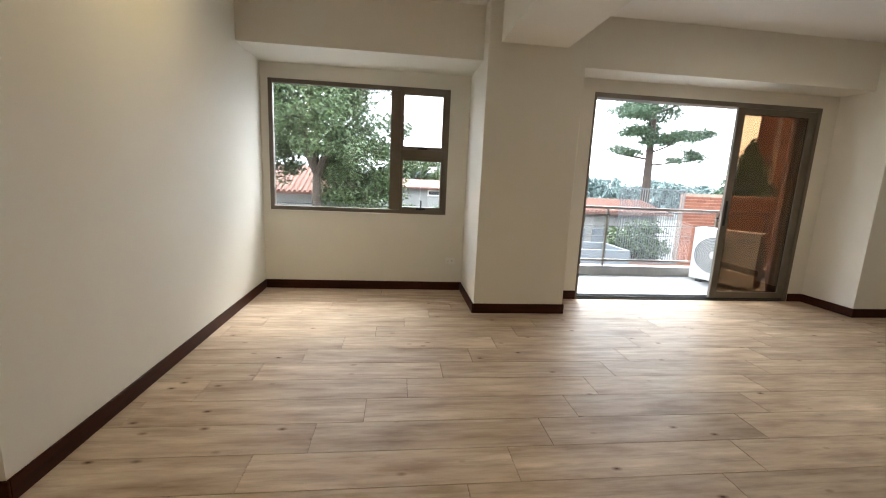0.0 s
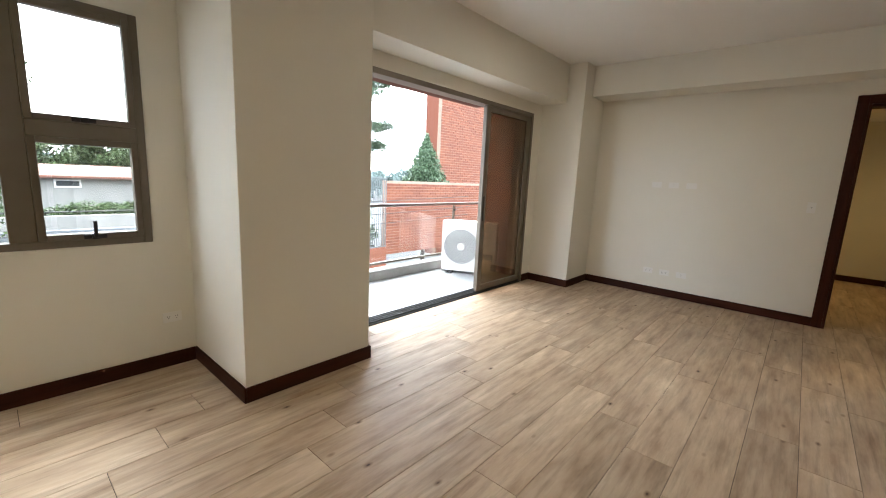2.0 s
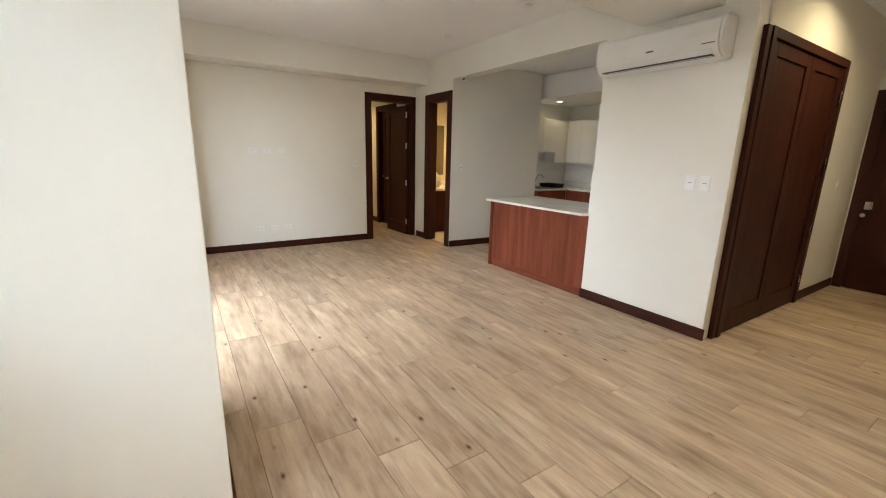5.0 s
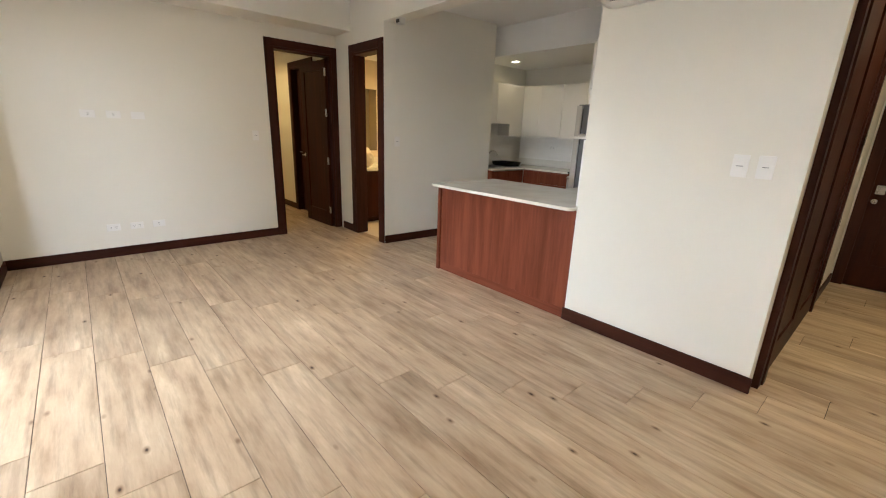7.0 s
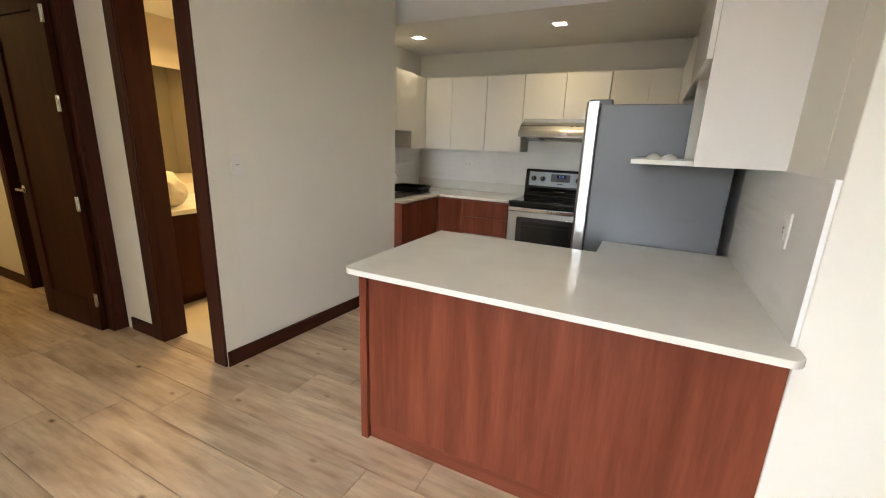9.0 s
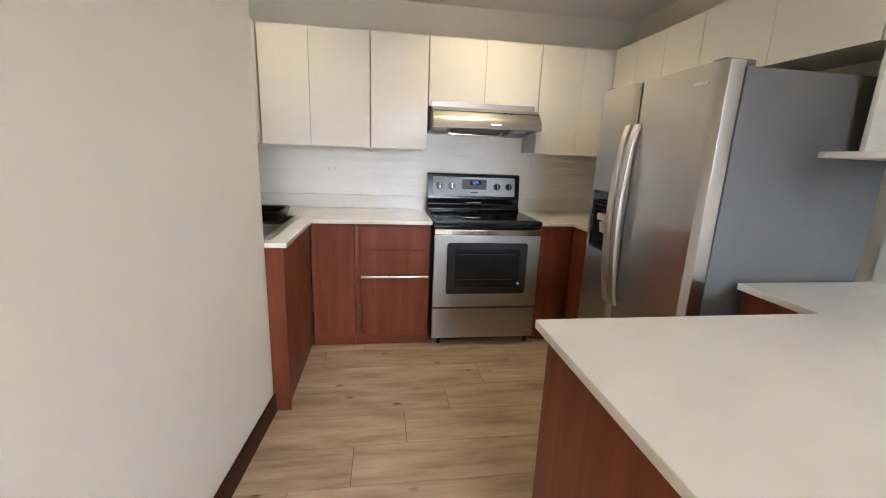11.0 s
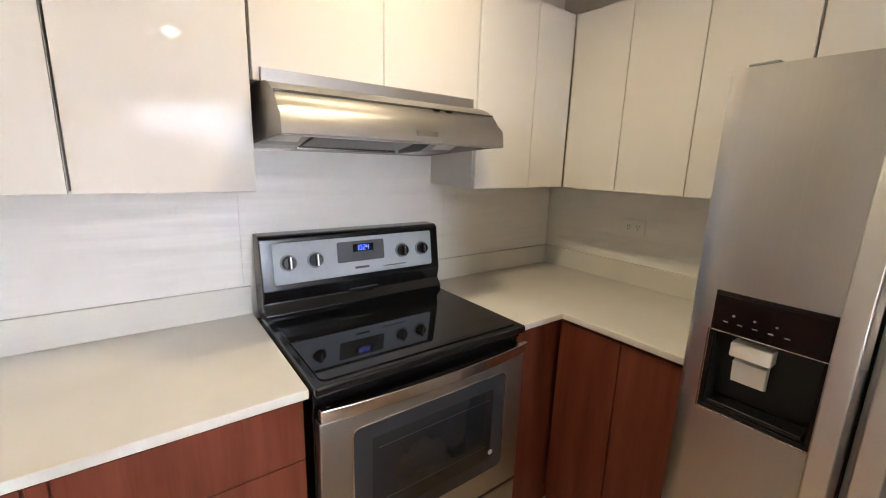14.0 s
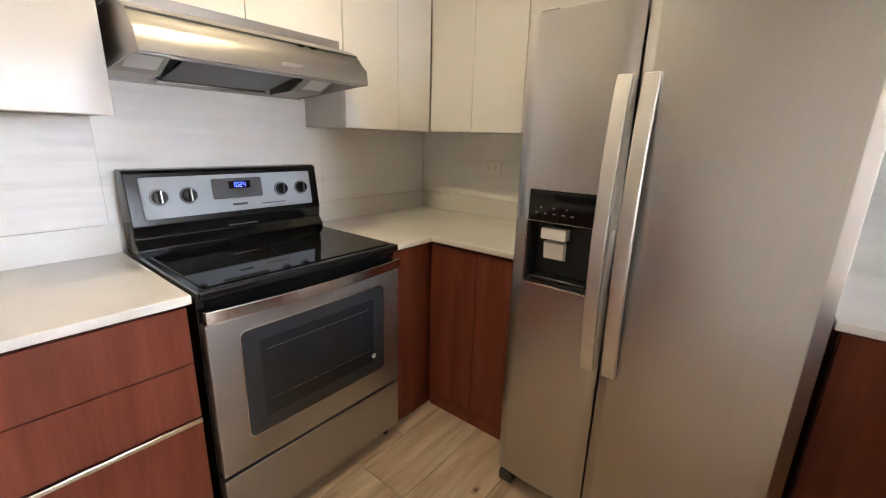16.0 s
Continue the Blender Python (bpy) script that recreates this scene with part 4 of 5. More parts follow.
def sink():
    th = thing("kitchen_sink", (4.28, -1.7, CT), "stainless steel double kitchen sink set in worktop", "sink")
    z = CT + 0.004
    x0, x1, y0, y1 = sx0 - 0.015, sx1 + 0.02, sy0 - 0.015, sy1 + 0.015
    bowls = ((sx0 + 0.03, sy0 + 0.03, sx1 - 0.02, -1.735), (sx0 + 0.03, -1.70, sx1 - 0.02, sy1 - 0.03))
    rim = [((x0, y0, z - 0.004), (bowls[0][0], y1, z)), ((bowls[0][2], y0, z - 0.004), (x1, y1, z)), ((bowls[0][0], y0, z - 0.004), (bowls[0][2], bowls[0][1], z)),
           ((bowls[0][0], bowls[0][3], z - 0.004), (bowls[0][2], bowls[1][1], z)), ((bowls[0][0], bowls[1][3], z - 0.004), (bowls[0][2], y1, z))]
    part("rim", boxes(*rim, bevel=0.0012), STEEL_H, th)
    for bx0, by0, bx1, by1 in bowls:
        bm = extrude_poly(rounded(bx0, by0, bx1, by1, 0.05), 2, z - 0.17, z - 0.002)
        top = max(bm.faces, key=lambda f: f.calc_center_median().z)
        bmesh.ops.delete(bm, geom=[top], context="FACES_ONLY")
        bmesh.ops.solidify(bm, geom=bm.faces, thickness=0.0015)
        b = part("bowl", bm, STEEL_H, th)
        part("drain", cyl(((bx0 + bx1) / 2, (by0 + by1) / 2, z - 0.169), ((bx0 + bx1) / 2, (by0 + by1) / 2, z - 0.165), 0.04, 0.036), CHROME, b)
    f = thing("kitchen_faucet", (4.535, -1.72, CT + 0.001), "chrome kitchen faucet with a curved spout", "faucet")
    part("base", cyl((4.548, -1.72, CT + 0.001), (4.548, -1.72, CT + 0.05), 0.024, 0.020), CHROME, f)
    cu = bpy.data.curves.new("spout", "CURVE")
    cu.dimensions, cu.bevel_depth, cu.bevel_resolution = "3D", 0.011, 4
    sp = cu.splines.new("BEZIER")
    pts = [((4.548, -1.72, CT + 0.04), (4.548, -1.72, CT + 0.14)), ((4.45, -1.74, CT + 0.235), (4.40, -1.75, CT + 0.235)), ((4.36, -1.76, CT + 0.17), (4.355, -1.76, CT + 0.15))]
    sp.bezier_points.add(len(pts) - 1)
    for bp, (c, h) in zip(sp.bezier_points, pts):
        bp.co, bp.handle_right = c, h
        bp.handle_left = Vector(c) * 2 - Vector(h)
    tmp = new("spout_curve", cu)
    bpy.context.view_layer.update()
    me = bpy.data.meshes.new_from_object(tmp.evaluated_get(bpy.context.evaluated_depsgraph_get()))
    bpy.data.objects.remove(tmp)
    me.materials.clear()
    me.materials.append(CHROME)
    me.transform(Matrix.Translation(-Vector(f.location)))
    s = new("spout", me)
    s.parent = f
    part("lever", box((4.535, -1.712, CT + 0.05), (4.555, -1.64, CT + 0.062), 0.004), CHROME, f)


sink()


def dish_tray():
    th = thing("dish_tray", (4.30, -1.93, CT + 0.005), "black plastic dish drying tray across the sink", "tray")
    z = CT + 0.005
    out = rounded(4.12, -2.12, 4.54, -1.80, 0.07)
    inn = rounded(4.145, -2.095, 4.515, -1.825, 0.055)
    bm = extrude_poly(rounded(4.14, -2.10, 4.52, -1.82, 0.06), 2, z, z + 0.012, 0.003)
    part("tray_floor", bm, BLACKP, th)
    bm = bmesh.new()
    rings = [[bm.verts.new((x, y, h)) for x, y in o] for o, h in ((inn, z + 0.012), (inn, z + 0.060), (out, z + 0.066), (out, z + 0.055), (rounded(4.138, -2.102, 4.522, -1.818, 0.062), z + 0.010))]
    for a, b in zip(rings[:-1], rings[1:]):
        for i in range(len(a)):
            j = (i + 1) % len(a)
            bm.faces.new((a[i], a[j], b[j], b[i]))
    part("tray_rim", bm, BLACKP, th)
    for i in range(6):
        y = -2.06 + i * 0.045
        part("rib", box((4.17, y, z + 0.012), (4.49, y + 0.008, z + 0.020), 0.002), BLACKP, th)


dish_tray()


def stove():
    x0, x1 = 2.408, 3.168
    xm = (x0 + x1) / 2
    th = thing("electric_stove", (xm, -2.27, 0), "stainless steel electric stove with black glass top", "stove")
    part("body", box((x0, -2.585, 0.05), (x1, -1.975, 0.885), 0.004), BLACKP, th)
    part("side_trim", box((x0 - 0.0015, -2.55, 0.86), (x0 + 0.004, -1.97, 0.885)), BLACKP, th)
    top = part("cooktop", box((x0 - 0.002, -2.50, 0.886), (x1 + 0.002, -1.938, 0.914), 0.008, 3), BLACKP, th)
    part("glass_top", extrude_poly(rounded(x0 + 0.022, -2.455, x1 - 0.022, -1.965, 0.02), 2, 0.914, 0.918, 0.001), BLACKG, top)
    # control tower, leaning back a little
    prof = [(-2.585, 0.90), (-2.455, 0.90), (-2.450, 0.93), (-2.478, 0.965), (-2.470, 1.01), (-2.497, 1.195), (-2.512, 1.205), (-2.585, 1.205)]
    tower = part("control_tower", extrude_poly(prof, 0, x0 + 0.004, x1 - 0.004, 0.005), BLACKP, th)
    lean = math.atan2(0.027, 0.185)

    def facing(u0, u1, v0, v1, d0, d1, bev, r=0.0):
        """A slab on the leaning face: u along x, v up the face, d out of it."""
        if r:
            bm = extrude_poly(rounded(u0, v0, u1, v1, r), 2, d0, d1, bev)
        else:
            bm = box((u0, v0, d0), (u1, v1, d1), bev)
        m = Matrix.Translation((0, -2.470, 1.01)) @ Matrix.Rotation(radians(90) + lean, 4, "X")
        for v in bm.verts:
            p = v.co.copy()
            q = m @ Vector((p.x, p.y, 0))
            nrm = Vector((0, math.cos(lean), math.sin(lean)))
            v.co = q + nrm * p.z
        return bm
    pan = part("control_panel", facing(x0 + 0.045, x1 - 0.045, 0.022, 0.170, 0.0005, 0.004, 0.001, 0.008), PANELGR, tower, "grey metallic control panel")
    part("display", facing(xm - 0.10, xm + 0.10, 0.074, 0.154, 0.004, 0.007, 0.001, 0.006), DARKGREY, tower, "dark display window")
    part("display_glass", facing(xm - 0.052, xm + 0.036, 0.112, 0.142, 0.007, 0.0075, 0), BLACKG, tower)
    digits = {"1": "cf", "0": "abcdef", "2": "abged", "4": "fgbc"}
    seg = {"a": (0, 1, 1, 1), "b": (1, .5, 1, 1), "c": (1, 0, 1, .5), "d": (0, 0, 1, 0), "e": (0, 0, 0, .5), "f": (0, .5, 0, 1), "g": (0, .5, 1, .5)}
    bm = bmesh.new()
    cx = xm - 0.005
    for k, ch in enumerate("1024"):
        bx = cx + 0.026 - k * 0.0145
        for s in ("bc" if ch == "1" else digits[ch]):
            a0, b0, a1, b1 = seg[s]
            ua, ub = bx - a0 * 0.0085, bx - a1 * 0.0085
            f = facing(min(ua, ub) - 0.0009, max(ua, ub) + 0.0009, 0.118 + b0 * 0.018 - 0.0009, 0.118 + b1 * 0.018 + 0.0009, 0.0075, 0.008, 0)
            me = bpy.data.meshes.new("tmp")
            f.to_mesh(me)
            f.free()
            bm.from_mesh(me)
            bpy.data.meshes.remove(me)
    part("digits", bm, BLUE, tower, "blue clock digits")
    for u in (x1 - 0.098, x1 - 0.195, x0 + 0.195, x0 + 0.098):
        m = Matrix.Translation((u, -2.470, 1.01)) @ Matrix.Rotation(lean, 4, "X") @ Matrix.Translation((0, 0, 0.098))
        bm = bmesh.new()
        add_cyl(bm, (0, 0.004, 0), (0, 0.010, 0), 0.031, 0.029, 28)
        bmesh.ops.transform(bm, matrix=m, verts=bm.verts)
        k = part("knob_ring", bm, SLATGREY, tower)
        bm = bmesh.new()
        add_cyl(bm, (0, 0.010, 0), (0, 0.026, 0), 0.025, 0.022, 28)
        add_box(bm, (-0.006, 0.026, -0.023), (0.006, 0.036, 0.023), 0.003)
        bmesh.ops.transform(bm, matrix=m, verts=bm.verts)
        part("knob", bm, BLACKP, tower, "black rotary knob")
        bm = box((-0.0022, 0.036, -0.021), (0.0022, 0.0372, 0.022))
        bmesh.ops.transform(bm, matrix=m, verts=bm.verts)
        part("knob_mark", bm, CHROME, tower)
    part("maker_badge", facing(xm - 0.03, xm + 0.03, 0.044, 0.053, 0.004, 0.0046, 0), DARKGREY, tower)
    part("panel_print", facing(xm - 0.20, xm - 0.09, 0.040, 0.044, 0.004, 0.0043, 0), CHROME, tower)
    part("vent_slot", box((xm - 0.06, -2.462, 0.975), (xm + 0.06, -2.458, 0.981), 0.001), CHROME, tower)
    # oven door
    d = part("oven_door", box((x0 + 0.003, -1.974, 0.295), (x1 - 0.003, -1.935, 0.812), 0.005), STEEL_H, th, "brushed steel oven door")
    part("door_edge", box((x0 + 0.006, -1.974, 0.813), (x1 - 0.006, -1.940, 0.842), 0.003), BLACKP, d)
    wx0, wx1, wz0, wz1 = x0 + 0.095, x1 - 0.095, 0.395, 0.762
    part("window_rim", extrude_poly(rounded(wx0 - 0.004, wz0 - 0.004, wx1 + 0.004, wz1 + 0.004, 0.024), 1, -1.9355, -1.9325, 0.001), CHROME, d)
    part("window_band", extrude_poly(rounded(wx0, wz0, wx1, wz1, 0.02), 1, -1.9335, -1.931, 0.0008), mottled("oven_band", (0.030, 0.031, 0.034), (0.038, 0.039, 0.042), 0.2, 4, 60, 0.0), d, "dark grey glass border")
    part("oven_window", extrude_poly(rounded(wx0 + 0.055, wz0 + 0.05, wx1 - 0.055, wz1 - 0.045, 0.006), 1, -1.9312, -1.930, 0.0), OVENGL, d, "dark oven window")
    for z in (0.50, 0.68):
        part("rack_wire", box((wx0 + 0.075, -1.9300, z), (wx1 - 0.075, -1.9294, z + 0.0012)), DARKGREY, d)
    part("round_badge", cyl((wx0 + 0.055, -1.931, 0.47), (wx0 + 0.055, -1.929, 0.47), 0.010, seg=24), WHITEPL, d, "small round white sticker")
    n = 14
    pts = []
    for i in range(n + 1):
        u = x0 + 0.004 + (x1 - x0 - 0.008) * i / n
        pts.append((u, -1.922 + 0.026 * math.sin(math.pi * i / n) ** 0.8))
    outline = pts + [(u, y - 0.016) for u, y in reversed(pts)]
    part("door_handle", extrude_poly(outline, 2, 0.822, 0.858, 0.002), CHROME, d, "bowed brushed steel handle")
    for u in (x0 + 0.004, x1 - 0.034):
        part("handle_mount", box((u, -1.942, 0.826), (u + 0.03, -1.922, 0.854), 0.003), STEEL_H, d)
    dr = part("storage_drawer", box((x0 + 0.003, -1.974, 0.058), (x1 - 0.003, -1.937, 0.282), 0.004), STEEL_H, th, "brushed steel storage drawer")
    for u in (x0 + 0.04, x1 - 0.06):
        for y in (-2.52, -1.99):
            part("foot", cyl((u, y, 0.0), (u, y, 0.052), 0.014), BLACKP, th)


stove()


def range_hood():
    x0, x1 = 2.414, 3.176
    th = thing("range_hood", (2.79, -2.4, 1.50), "brushed steel range hood under the short cabinet", "range hood")
    pr = [(-2.60, 1.7138), (-2.275, 1.7138)]
    for i in range(9):
        a = radians(90 - 68 * i / 8)
        pr.append((-2.275 + 0.150 * math.cos(a), 1.568 + 0.110 * math.sin(a)))
    pr = pr + [(-2.108, 1.588), (-2.100, 1.535)]
    low = [(-2.108, 1.533), (-2.118, 1.584)] + [(-2.275 + 0.144 * math.cos(radians(90 - 68 * i / 8)), 1.568 + 0.104 * math.sin(radians(90 - 68 * i / 8))) for i in range(8, -1, -1)] + [(-2.60, 1.7132)]
    part("shell", extrude_poly(pr + low, 0, x0, x1), STEEL_H, th)
    side = pr + [(-2.60, 1.50)]
    part("side_plate", extrude_poly(side, 0, x0 + 0.0005, x0 + 0.003), STEEL_H, th)
    part("side_plate", extrude_poly(side, 0, x1 - 0.003, x1 - 0.0005), STEEL_H, th)
    part("inner_pan", box((x0 + 0.003, -2.598, 1.640), (x1 - 0.003, -2.16, 1.646)), DARKGREY, th, "dark grey inner pan")
    part("back_plate", box((x0 + 0.003, -2.60, 1.50), (x1 - 0.003, -2.596, 1.640)), STEEL_H, th)
    part("front_return", box((x0 + 0.003, -2.150, 1.531), (x1 - 0.003, -2.110, 1.535)), STEEL_H, th)
    f = part("grease_filter", extrude_poly([(-2.56, 1.512), (-2.22, 1.575), (-2.22, 1.585), (-2.56, 1.522)], 0, 2.60, 2.99), BLACKP, th, "black mesh grease filter")
    for lo, hi in (((2.590, -2.215, 1.572), (3.000, -2.200, 1.592)), ((2.590, -2.575, 1.505), (3.000, -2.560, 1.525))):
        part("filter_frame", box(lo, hi, 0.002), CHROME, f, "thin bright filter edge")
    part("filter_latch", box((2.77, -2.225, 1.560), (2.82, -2.190, 1.574), 0.003), CHROME, f)
    for a, b in ((x0 + 0.004, 2.56), (3.03, x1 - 0.004)):
        bx = part("lamp_box", extrude_poly([(-2.59, 1.506), (-2.42, 1.515), (-2.20, 1.600), (-2.20, 1.639), (-2.59, 1.639)], 0, a, b, 0.002), STEEL_H, th, "grey steel lamp box")
        part("paper_label", extrude_poly([(-2.385, 1.5265), (-2.245, 1.5806), (-2.245, 1.5786), (-2.385, 1.5245)], 0, a + 0.02, b - 0.03), WHITEPL, bx, "white printed paper label")
        for k in range(3):
            y = -2.365 + k * 0.04
            z = 1.515 + (y + 2.42) * 0.3864
            part("print_line", extrude_poly([(y, z - 0.0028), (y + 0.012, z + 0.0018), (y + 0.012, z + 0.0008), (y, z - 0.0038)], 0, a + 0.03, b - 0.04), SLATGREY, bx)
    for u in (2.62, 2.67):
        part("rocker_switch", box((u - 0.012, -2.166, 1.636), (u + 0.012, -2.150, 1.644), 0.003), BLACKP, th, "small black switch")
    part("maker_badge", box((2.70, -2.1045, 1.553), (2.78, -2.1005, 1.568), 0.0005), CHROME, th)


range_hood()


def refrigerator():
    y0, y1, ys = -1.448, -0.618, -1.112
    xf, top = 2.343, 1.705
    th = thing("refrigerator", (1.93, -1.03, 0), "stainless steel side-by-side refrigerator with ice dispenser", "refrigerator")
    part("cabinet", box((1.56, y0 + 0.006, 0.035), (2.2530, y1 - 0.006, top - 0.018), 0.004), FRSIDE, th, "textured grey steel cabinet")
    part("gasket", box((2.2540, y0 + 0.012, 0.07), (2.2640, y1 - 0.012, top - 0.03)), BLACKFR, th)
    doors = []
    ya, yb, za, zb = -1.397, -1.162, 0.872, 1.190
    dz = zb - 0.100                                  # top of the dispenser alcove
    for a, b, bow in ((y0, ys - 0.003, 0.010), (ys + 0.003, y1, 0.014)):

        def profile(c, d, back=2.2650):
            pts = [(back, c), (back, d)]
            for i in range(17):
                y = d + (c - d) * i / 16
                t = (y - b) / (a - b)
                edge = 0.012 * (max(0, abs(2 * t - 1) - 0.93) / 0.07)
                pts.append((xf - edge - bow * (2 * t - 1) ** 2 + bow * 0.4, y))
            return pts
        if a > y0:
            bm = extrude_poly(profile(a, b), 2, 0.075, top, 0.002)
        else:
            bm = bmesh.new()
            c, d, e, f = ya + 0.012, yb - 0.012, za + 0.014, dz
            shallow = [(2.2650, c), (2.2650, d), (2.2810, d), (2.2810, c)]
            for pts, lo, hi in ((profile(a, b), 0.075, e), (profile(a, b), f, top), (profile(a, c), e, f), (profile(d, b), e, f), (shallow, e, f)):
                piece = mesh_of(extrude_poly(pts, 2, lo, hi), "door", STEEL_V, False)
                bm.from_mesh(piece)
                bpy.data.meshes.remove(piece)
        doors.append(part("door", bm, STEEL_V, th, "brushed stainless steel door"))
    for dr, yh in ((doors[0], -1.142), (doors[1], -1.074)):
        n = 16
        face, back = [], []
        for i in range(n + 1):
            t = i / n
            z = 0.632 + 0.885 * t
            bow = 0.012 + 0.044 * math.sin(math.pi * t) ** 0.7
            face.append((xf + bow, z))
            back.append((xf + bow - 0.018, z))
        h = part("handle", extrude_poly(face + back[::-1], 1, yh - 0.021, yh + 0.021, 0.004), SATIN, dr, "bowed satin steel handle")
        for z in (0.655, 1.495):
            part("handle_mount", box((xf - 0.012, yh - 0.012, z - 0.018), (xf + 0.006, yh + 0.012, z + 0.018), 0.004), CHROME, h)
    # dispenser set into the freezer door, with a hollow alcove
    def ring(bm, o, i, x0, x1):
        for lo, hi in (((x0, o[0], o[2]), (x1, i[0], o[3])), ((x0, i[1], o[2]), (x1, o[1], o[3])), ((x0, i[0], o[2]), (x1, i[1], i[2])), ((x0, i[0], i[3]), (x1, i[1], o[3]))):
            piece = mesh_of(box(lo, hi, 0.001), "ring", CHROME, False)
            bm.from_mesh(piece)
            bpy.data.meshes.remove(piece)
        return bm
    d = part("dispenser", ring(bmesh.new(), (ya, yb, za, dz), (ya + 0.005, yb - 0.005, za + 0.005, dz - 0.003), xf - 0.006, xf + 0.0075), CHROME, doors[0], "black ice and water dispenser")
    part("dispenser_face", ring(bmesh.new(), (ya + 0.005, yb - 0.005, za + 0.005, zb), (ya + 0.014, yb - 0.014, za + 0.016, dz - 0.002), xf - 0.004, xf + 0.0060), BLACKP, d)
    aa, ab, ac, ad = ya + 0.0125, yb - 0.0125, za + 0.0145, dz - 0.0005
    for lo, hi in (((2.2815, aa, ac), (2.2850, ab, ad)), ((2.2850, aa, ac), (xf - 0.004, aa + 0.003, ad)), ((2.2850, ab - 0.003, ac), (xf - 0.004, ab, ad)), ((2.2850, aa + 0.003, ac), (xf - 0.004, ab - 0.003, ac + 0.003)), ((2.2850, aa + 0.003, ad - 0.003), (xf - 0.004, ab - 0.003, ad))):
        part("alcove_panel", box(lo, hi), VOID, d, "dark recessed alcove panel")
    part("panel_gloss", box((xf + 0.0055, ya + 0.012, zb - 0.096), (xf + 0.0095, yb - 0.012, zb - 0.010), 0.0004), BLACKG, d)
    part("ice_chute", box((2.3000, -1.347, dz - 0.060), (xf - 0.002, -1.262, dz - 0.022), 0.004), CARCASS, d, "pale grey ice chute")
    part("water_lever", extrude_poly([(2.3000, dz - 0.068), (2.3280, dz - 0.072), (2.3200, dz - 0.128), (2.3000, dz - 0.134)], 1, -1.340, -1.270, 0.002), CARCASS, d, "pale grey water lever")
    part("chute_arm", box((2.2852, -1.325, dz - 0.130), (2.3002, -1.285, dz - 0.020), 0.001), BLACKP, d)
    part("drip_tray", box((2.2855, ya + 0.022, za + 0.018), (xf + 0.002, yb - 0.022, za + 0.030), 0.003), BLACKP, d)
    for i in range(5):
        y = ya + 0.03 + i * 0.030
        part("button_mark", box((xf + 0.0095, y, zb - 0.075), (xf + 0.0099, y + 0.010, zb - 0.072)), SLATGREY, d)
    for i in range(3):
        y = ya + 0.05 + i * 0.042
        part("button_light", cyl((xf + 0.0095, y, zb - 0.055), (xf + 0.0099, y, zb - 0.055), 0.003, seg=12), SLATGREY, d)
    part("maker_badge", box((xf - 0.004, -0.755, 1.632), (xf + 0.0035, -0.685, 1.641), 0.0005), CHROME, doors[1])
    for a in (y0 + 0.03, y1 - 0.09):
        part("hinge_cover", box((2.1980, a, top - 0.018), (2.3230, a + 0.06, top + 0.012), 0.004), FRSIDE, th)
    part("toe_grille", box((2.2280, y0 + 0.01, 0.02), (2.2530, y1 - 0.01, 0.070), 0.003), DARKGREY, th)
    for a in (y0 + 0.004, y1 - 0.064):
        f = part("foot", box((2.2380, a, 0.0), (2.3280, a + 0.06, 0.045), 0.008), DARKGREY, th, "dark plastic levelling foot")
    for a in (y0 + 0.03, y1 - 0.08):
        part("foot", cyl((1.62, a + 0.02, 0.0), (1.62, a + 0.02, 0.036), 0.02), DARKGREY, th)


refrigerator()


def peninsula():
    th = thing("peninsula_cabinet", (2.3, 0.1, 0), "red-brown wooden peninsula cabinet facing the living room", "cabinet")
    part("front_panel", box((1.5015, 0.548, 0.085), (3.014, 0.567, 0.878), 0.001), RED, th, "red-brown wood grain panel")
    part("plinth", box((1.5015, 0.540, 0.0), (3.014, 0.561, 0.084), 0.001), REDH, th)
    part("end_panel", box((3.016, -0.246, 0.0), (3.055, 0.584, 0.878), 0.0015), RED, th)
    part("body", box((2.115, -0.229, 0.08), (3.014, 0.539, 0.878)), RED, th)
    part("side_body", box((1.52, -0.575, 0.0), (2.113, 0.539, 0.878)), RED, th)
    for a, b in ((2.135, 2.57), (2.575, 3.011)):
        part("door", box((a, -0.248, 0.085), (b, -0.230, 0.872), 0.0015), RED, th)
    part("side_door", box((2.114, -0.572, 0.085), (2.132, -0.252, 0.872), 0.0015), RED, th)
    tp = thing("peninsula_worktop", (2.3, 0.17, CT - 0.03), "white quartz peninsula worktop with rounded corners", "worktop")
    r = 0.045
    out = [(1.502, -0.590), (2.147, -0.590), (2.147, -0.282), (3.083, -0.282)]
    for i in range(7):
        a = radians(90 * i / 6)
        out.append((3.083 - r + r * math.cos(a), 0.664 - r + r * math.sin(a)))
    for i in range(7):
        a = radians(90 + 90 * i / 6)
        out.append((1.492 + r + r * math.cos(a), 0.664 - r + r * math.sin(a)))
    out += [(1.492, 0.5675), (1.502, 0.5675)]
    part("slab", extrude_poly(out, 2, CT - 0.026, CT, 0.003), QUARTZ, tp)


peninsula()


def towel_holder():
    th = thing("towel_holder", (2.95, -0.28, 0.66), "black plastic holder hung under the peninsula worktop", "holder")
    part("holder_body", box((2.915, -0.296, 0.745), (3.020, -0.249, 0.862), 0.012, 3), BLACKP, th)
    part("lower_cup", box((2.93, -0.284, 0.66), (3.005, -0.2495, 0.744), 0.006), WHITEPL, th)


towel_holder()

